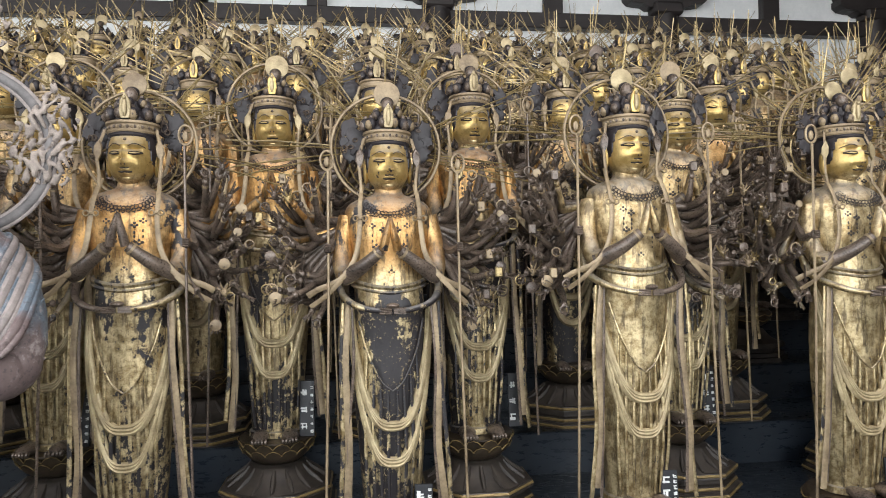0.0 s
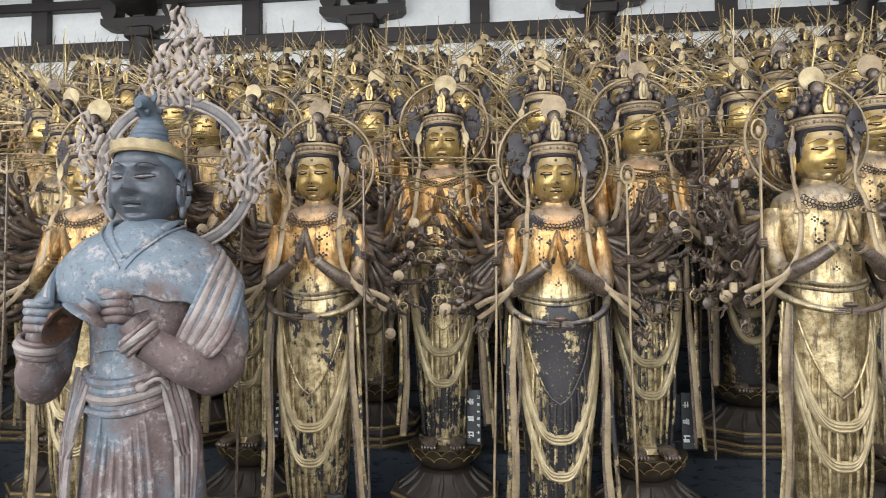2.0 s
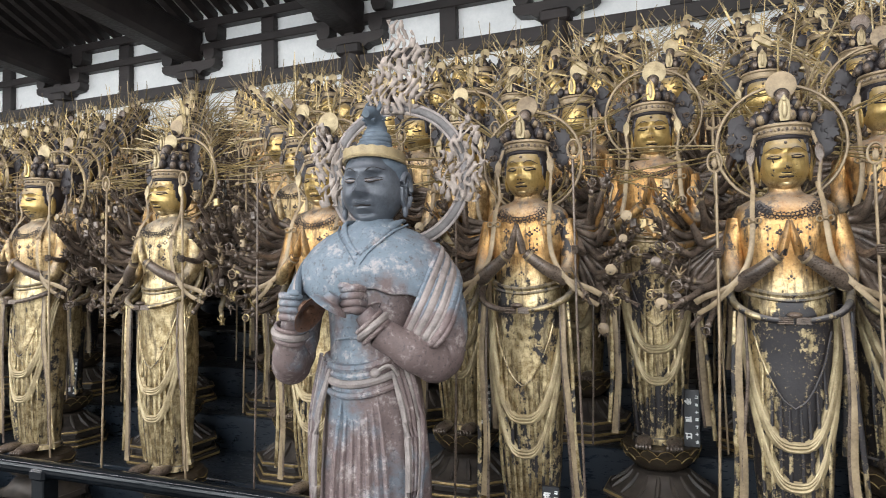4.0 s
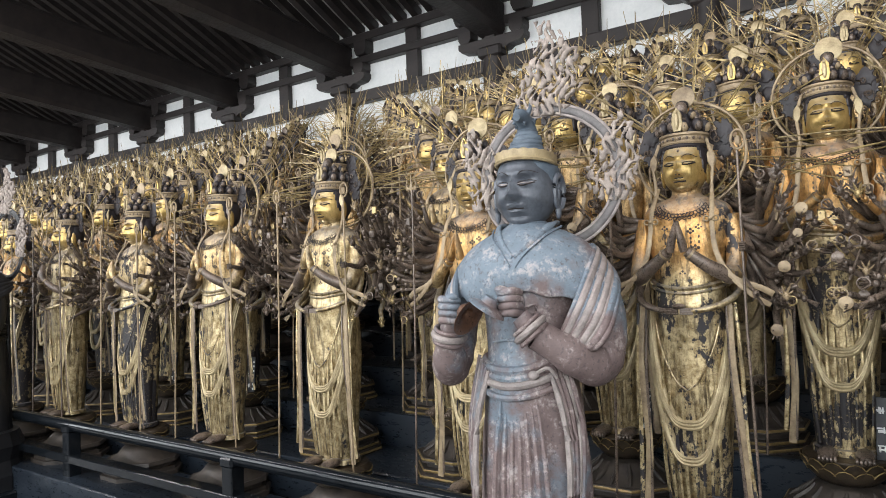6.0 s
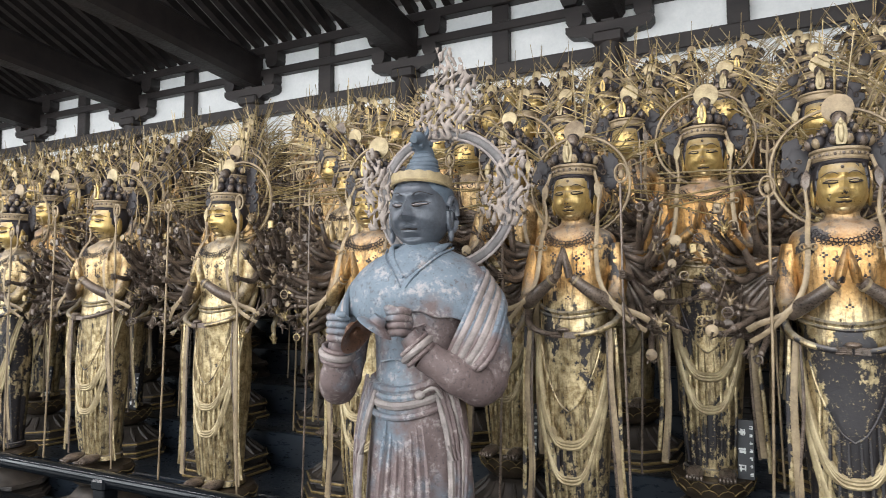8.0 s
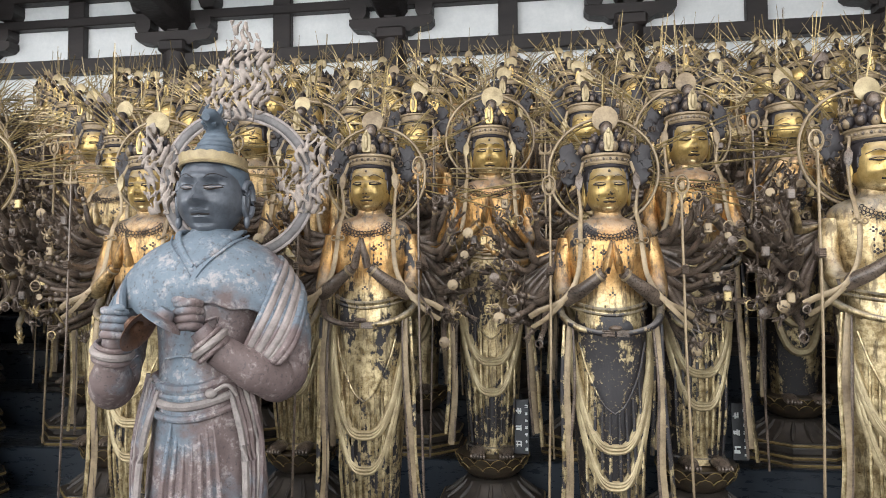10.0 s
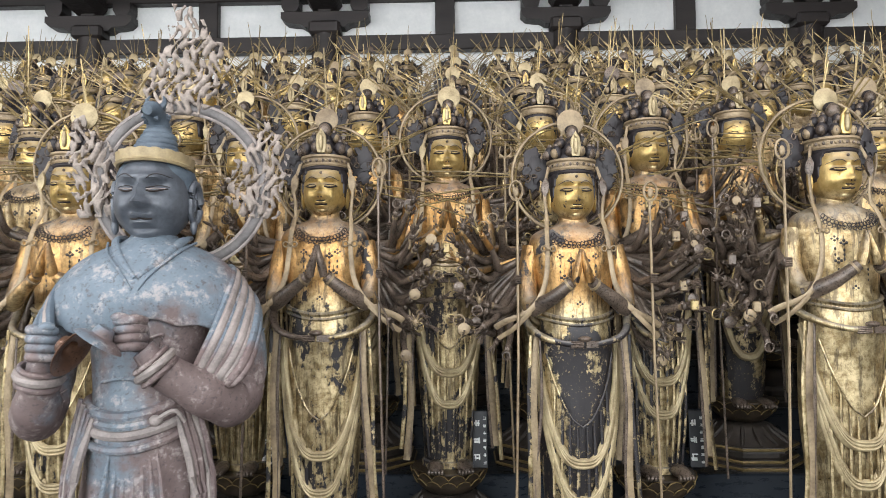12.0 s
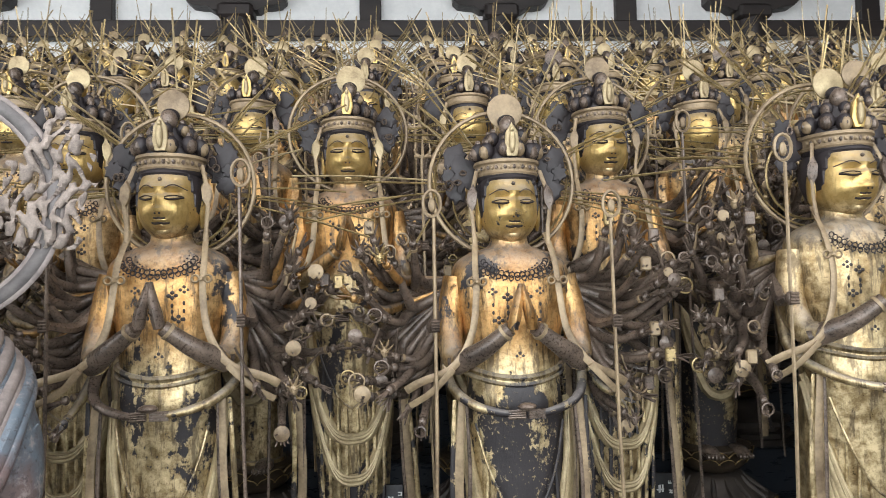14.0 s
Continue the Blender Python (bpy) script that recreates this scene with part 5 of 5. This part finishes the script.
        for r, d in ((0.006, -0.040), (0.026, -0.038), (0.034, -0.014), (0.062, -0.004), (0.074, 0.004), (0.077, 0.008), (0.073, 0.009), (0.060, 0.002), (0.030, -0.006), (0.018, -0.024), (0.006, -0.026)):
            rings.append(c + size * (nrm * d + r * (np.cos(tt)[:, None] * s1 + np.sin(tt)[:, None] * s2)))
        mb.loft(rings, mat)
    # sash, knot and hanging drapery
    for z, w, mat in ((0.79, 0.018, 0), (0.765, 0.014, 0), (0.74, 0.016, 5), (0.70, 0.012, 0)):
        rx = 0.193 + (0.79 - z) * 0.15
        mb.tube(np.stack([rx * np.cos(t), (rx * 0.83) * np.sin(t) - 0.02 * np.clip(-np.sin(t), 0, 1) - 0.004, z - 0.045 * np.clip(-np.sin(t), 0, 1) ** 2 + 0.02 * np.cos(t)], -1), w, mat, 8)
    for pts in ([(-0.11, -0.142, 0.838), (-0.04, -0.160, 0.848), (0.03, -0.163, 0.842), (0.09, -0.150, 0.862)], [(0.085, -0.150, 0.865), (0.078, -0.155, 0.92), (0.082, -0.150, 0.975)], [(-0.10, -0.147, 0.965), (0.0, -0.163, 0.955), (0.08, -0.152, 0.972)]):
        mb.tube(spline(pts, 14), 0.0055, 0, 6)
    mb.ball((0.075, -0.195, 0.735), (0.022, 0.014, 0.016), 5, 10, 7)
    mb.tube(spline([(0.075, -0.2, 0.735), (0.13, -0.19, 0.76), (0.16, -0.17, 0.725)], 8), 0.007, 5, 6)
    for s in (-1, 1):
        for i in range(5):
            e = 0.0125 * i
            top = (s * (0.13 + e), -0.155 + e * 0.6, 0.74 + e)
            mb.tube(spline([top, (s * (0.185 + e), -0.16 + e, 0.55), (s * (0.19 + e * 0.7), -0.175 + e, 0.3), (s * (0.12 + e * 1.4), -0.19 + e, 0.05)], 14), [0.008, 0.010] + [(0.013, 0.010, 0.012, 0.009, 0.012)[i]] * 10 + [0.011, 0.008], (5, 0, 0, 5, 0)[i], 7)
    for i in range(7):
        x = -0.10 + 0.034 * i
        mb.tube(spline([(x * 0.7, -0.172, 0.66), (x, -0.185, 0.45), (x * 1.15, -0.19, 0.2), (x * 1.2, -0.195, 0.03)], 10), [0.003, 0.006, 0.009, 0.011, 0.012, 0.012, 0.012, 0.012, 0.011, 0.008], 0, 6, 0.6, (0, 1, 0))
    for s in (-1, 1):
        mb.ball((s * 0.09, -0.22, 0.025), (0.05, 0.10, 0.03), 0, 12, 7)
    for v in body + mb.v[upper:]:
        v[:, 0] *= 0.87
    return mb


def stand(name, x, y, top, label, stone):
    ob = tagged(new(name), label, "pedestal")
    ob.matrix_world = pose(x, y, 0)
    mb = Mb()
    mb.box((-0.36, -0.32, FLOOR_Z), (0.36, 0.32, FLOOR_Z + 0.12), 0, 0.015)
    part("plinth", mb, LACQUER, ob, smooth=False)
    mb = Mb()
    rnd = random.Random(4)
    t = np.arange(18) * 2 * math.pi / 18
    mb.loft([np.stack([(0.33 + rnd.uniform(-0.03, 0.03) - 0.05 * q) * np.cos(t), (0.30 + rnd.uniform(-0.03, 0.03) - 0.04 * q) * np.sin(t), np.full(18, FLOOR_Z + 0.12 + q * (top - FLOOR_Z - 0.12))], -1) for q in np.linspace(0, 1, 5)], 0)
    part("rock_base", mb, stone, ob, smooth=False)


GX, GY, GZ = -1.397, -0.52, -0.07
gm = guardian()
ob = part("guardian_statue", gm, GUARD)
ob.matrix_world = pose(GX, GY, GZ, 0, 0, 10)
tagged(ob, "weathered blue-grey robed guardian statue holding cymbals, with flaming halo", "statue", "guardian statues before the rail")
stand("guardian_pedestal", GX, GY, GZ, "dark rock-shaped pedestal under the guardian statue", PLINTH)
dark = new("guardian_statue", gm.mesh("dark_guardian", [BLACKG, BLACKG, BLACKG, FLAME, BRONZE, BLACKG, INK, BLACKG, BLACKG]))
dark.matrix_world = pose(-6.22, GY, GZ, 0, 0, 0)
tagged(dark, "blackened wooden guardian statue with pale flaming halo", "statue", "guardian statues before the rail")
stand("guardian_pedestal", -6.22, GY, GZ, "dark rock-shaped pedestal under the blackened guardian statue", BLACKG)

# ---- small boards with brushed writing at the statues' feet ----


def name_board(x, y, z, h):
    ob = tagged(new("name_board"), "black name board with white brushed writing beside statue", "sign", "name boards")
    ob.matrix_world = pose(x, y, z, -6, 0, pick.uniform(-6, 6))
    w = 0.068
    mb = Mb()
    mb.box((-w / 2, -0.006, 0), (w / 2, 0.006, h), 0, 0.002)
    part("board", mb, PLATE, ob, smooth=False)
    rnd = random.Random(int(x * 100))
    mb = Mb()
    for cx, count, size in ((-0.014, 3, 0.032), (0.022, 7, 0.016)):
        for i in range(count):
            zc = h * 0.93 - (i + 0.5) * h * 0.9 / count
            for _ in range(5):
                dx, dz = rnd.uniform(-0.35, 0.35) * size, rnd.uniform(-0.4, 0.4) * size
                lw, lh = (size * 0.8, size * 0.17) if rnd.random() < 0.6 else (size * 0.17, size * 0.8)
                dx, dz = (dx * 0.2, dz) if lw > lh else (dx, dz * 0.2)
                mb.box((cx + dx - lw / 2, -0.0085, zc + dz - lh / 2), (cx + dx + lw / 2, -0.0062, zc + dz + lh / 2))
    tagged(part("writing", mb, WHITEINK, ob, "brushed strokes", smooth=False), kind="stuff")


for k in range(-9, 4):
    name_board(SP * (k + 0.5) + 0.125, DY - 0.05, DZ - 0.005, 0.25)
for k in range(-2, 3):
    name_board(SP * k + 0.115, -0.12, -0.01, 0.17)
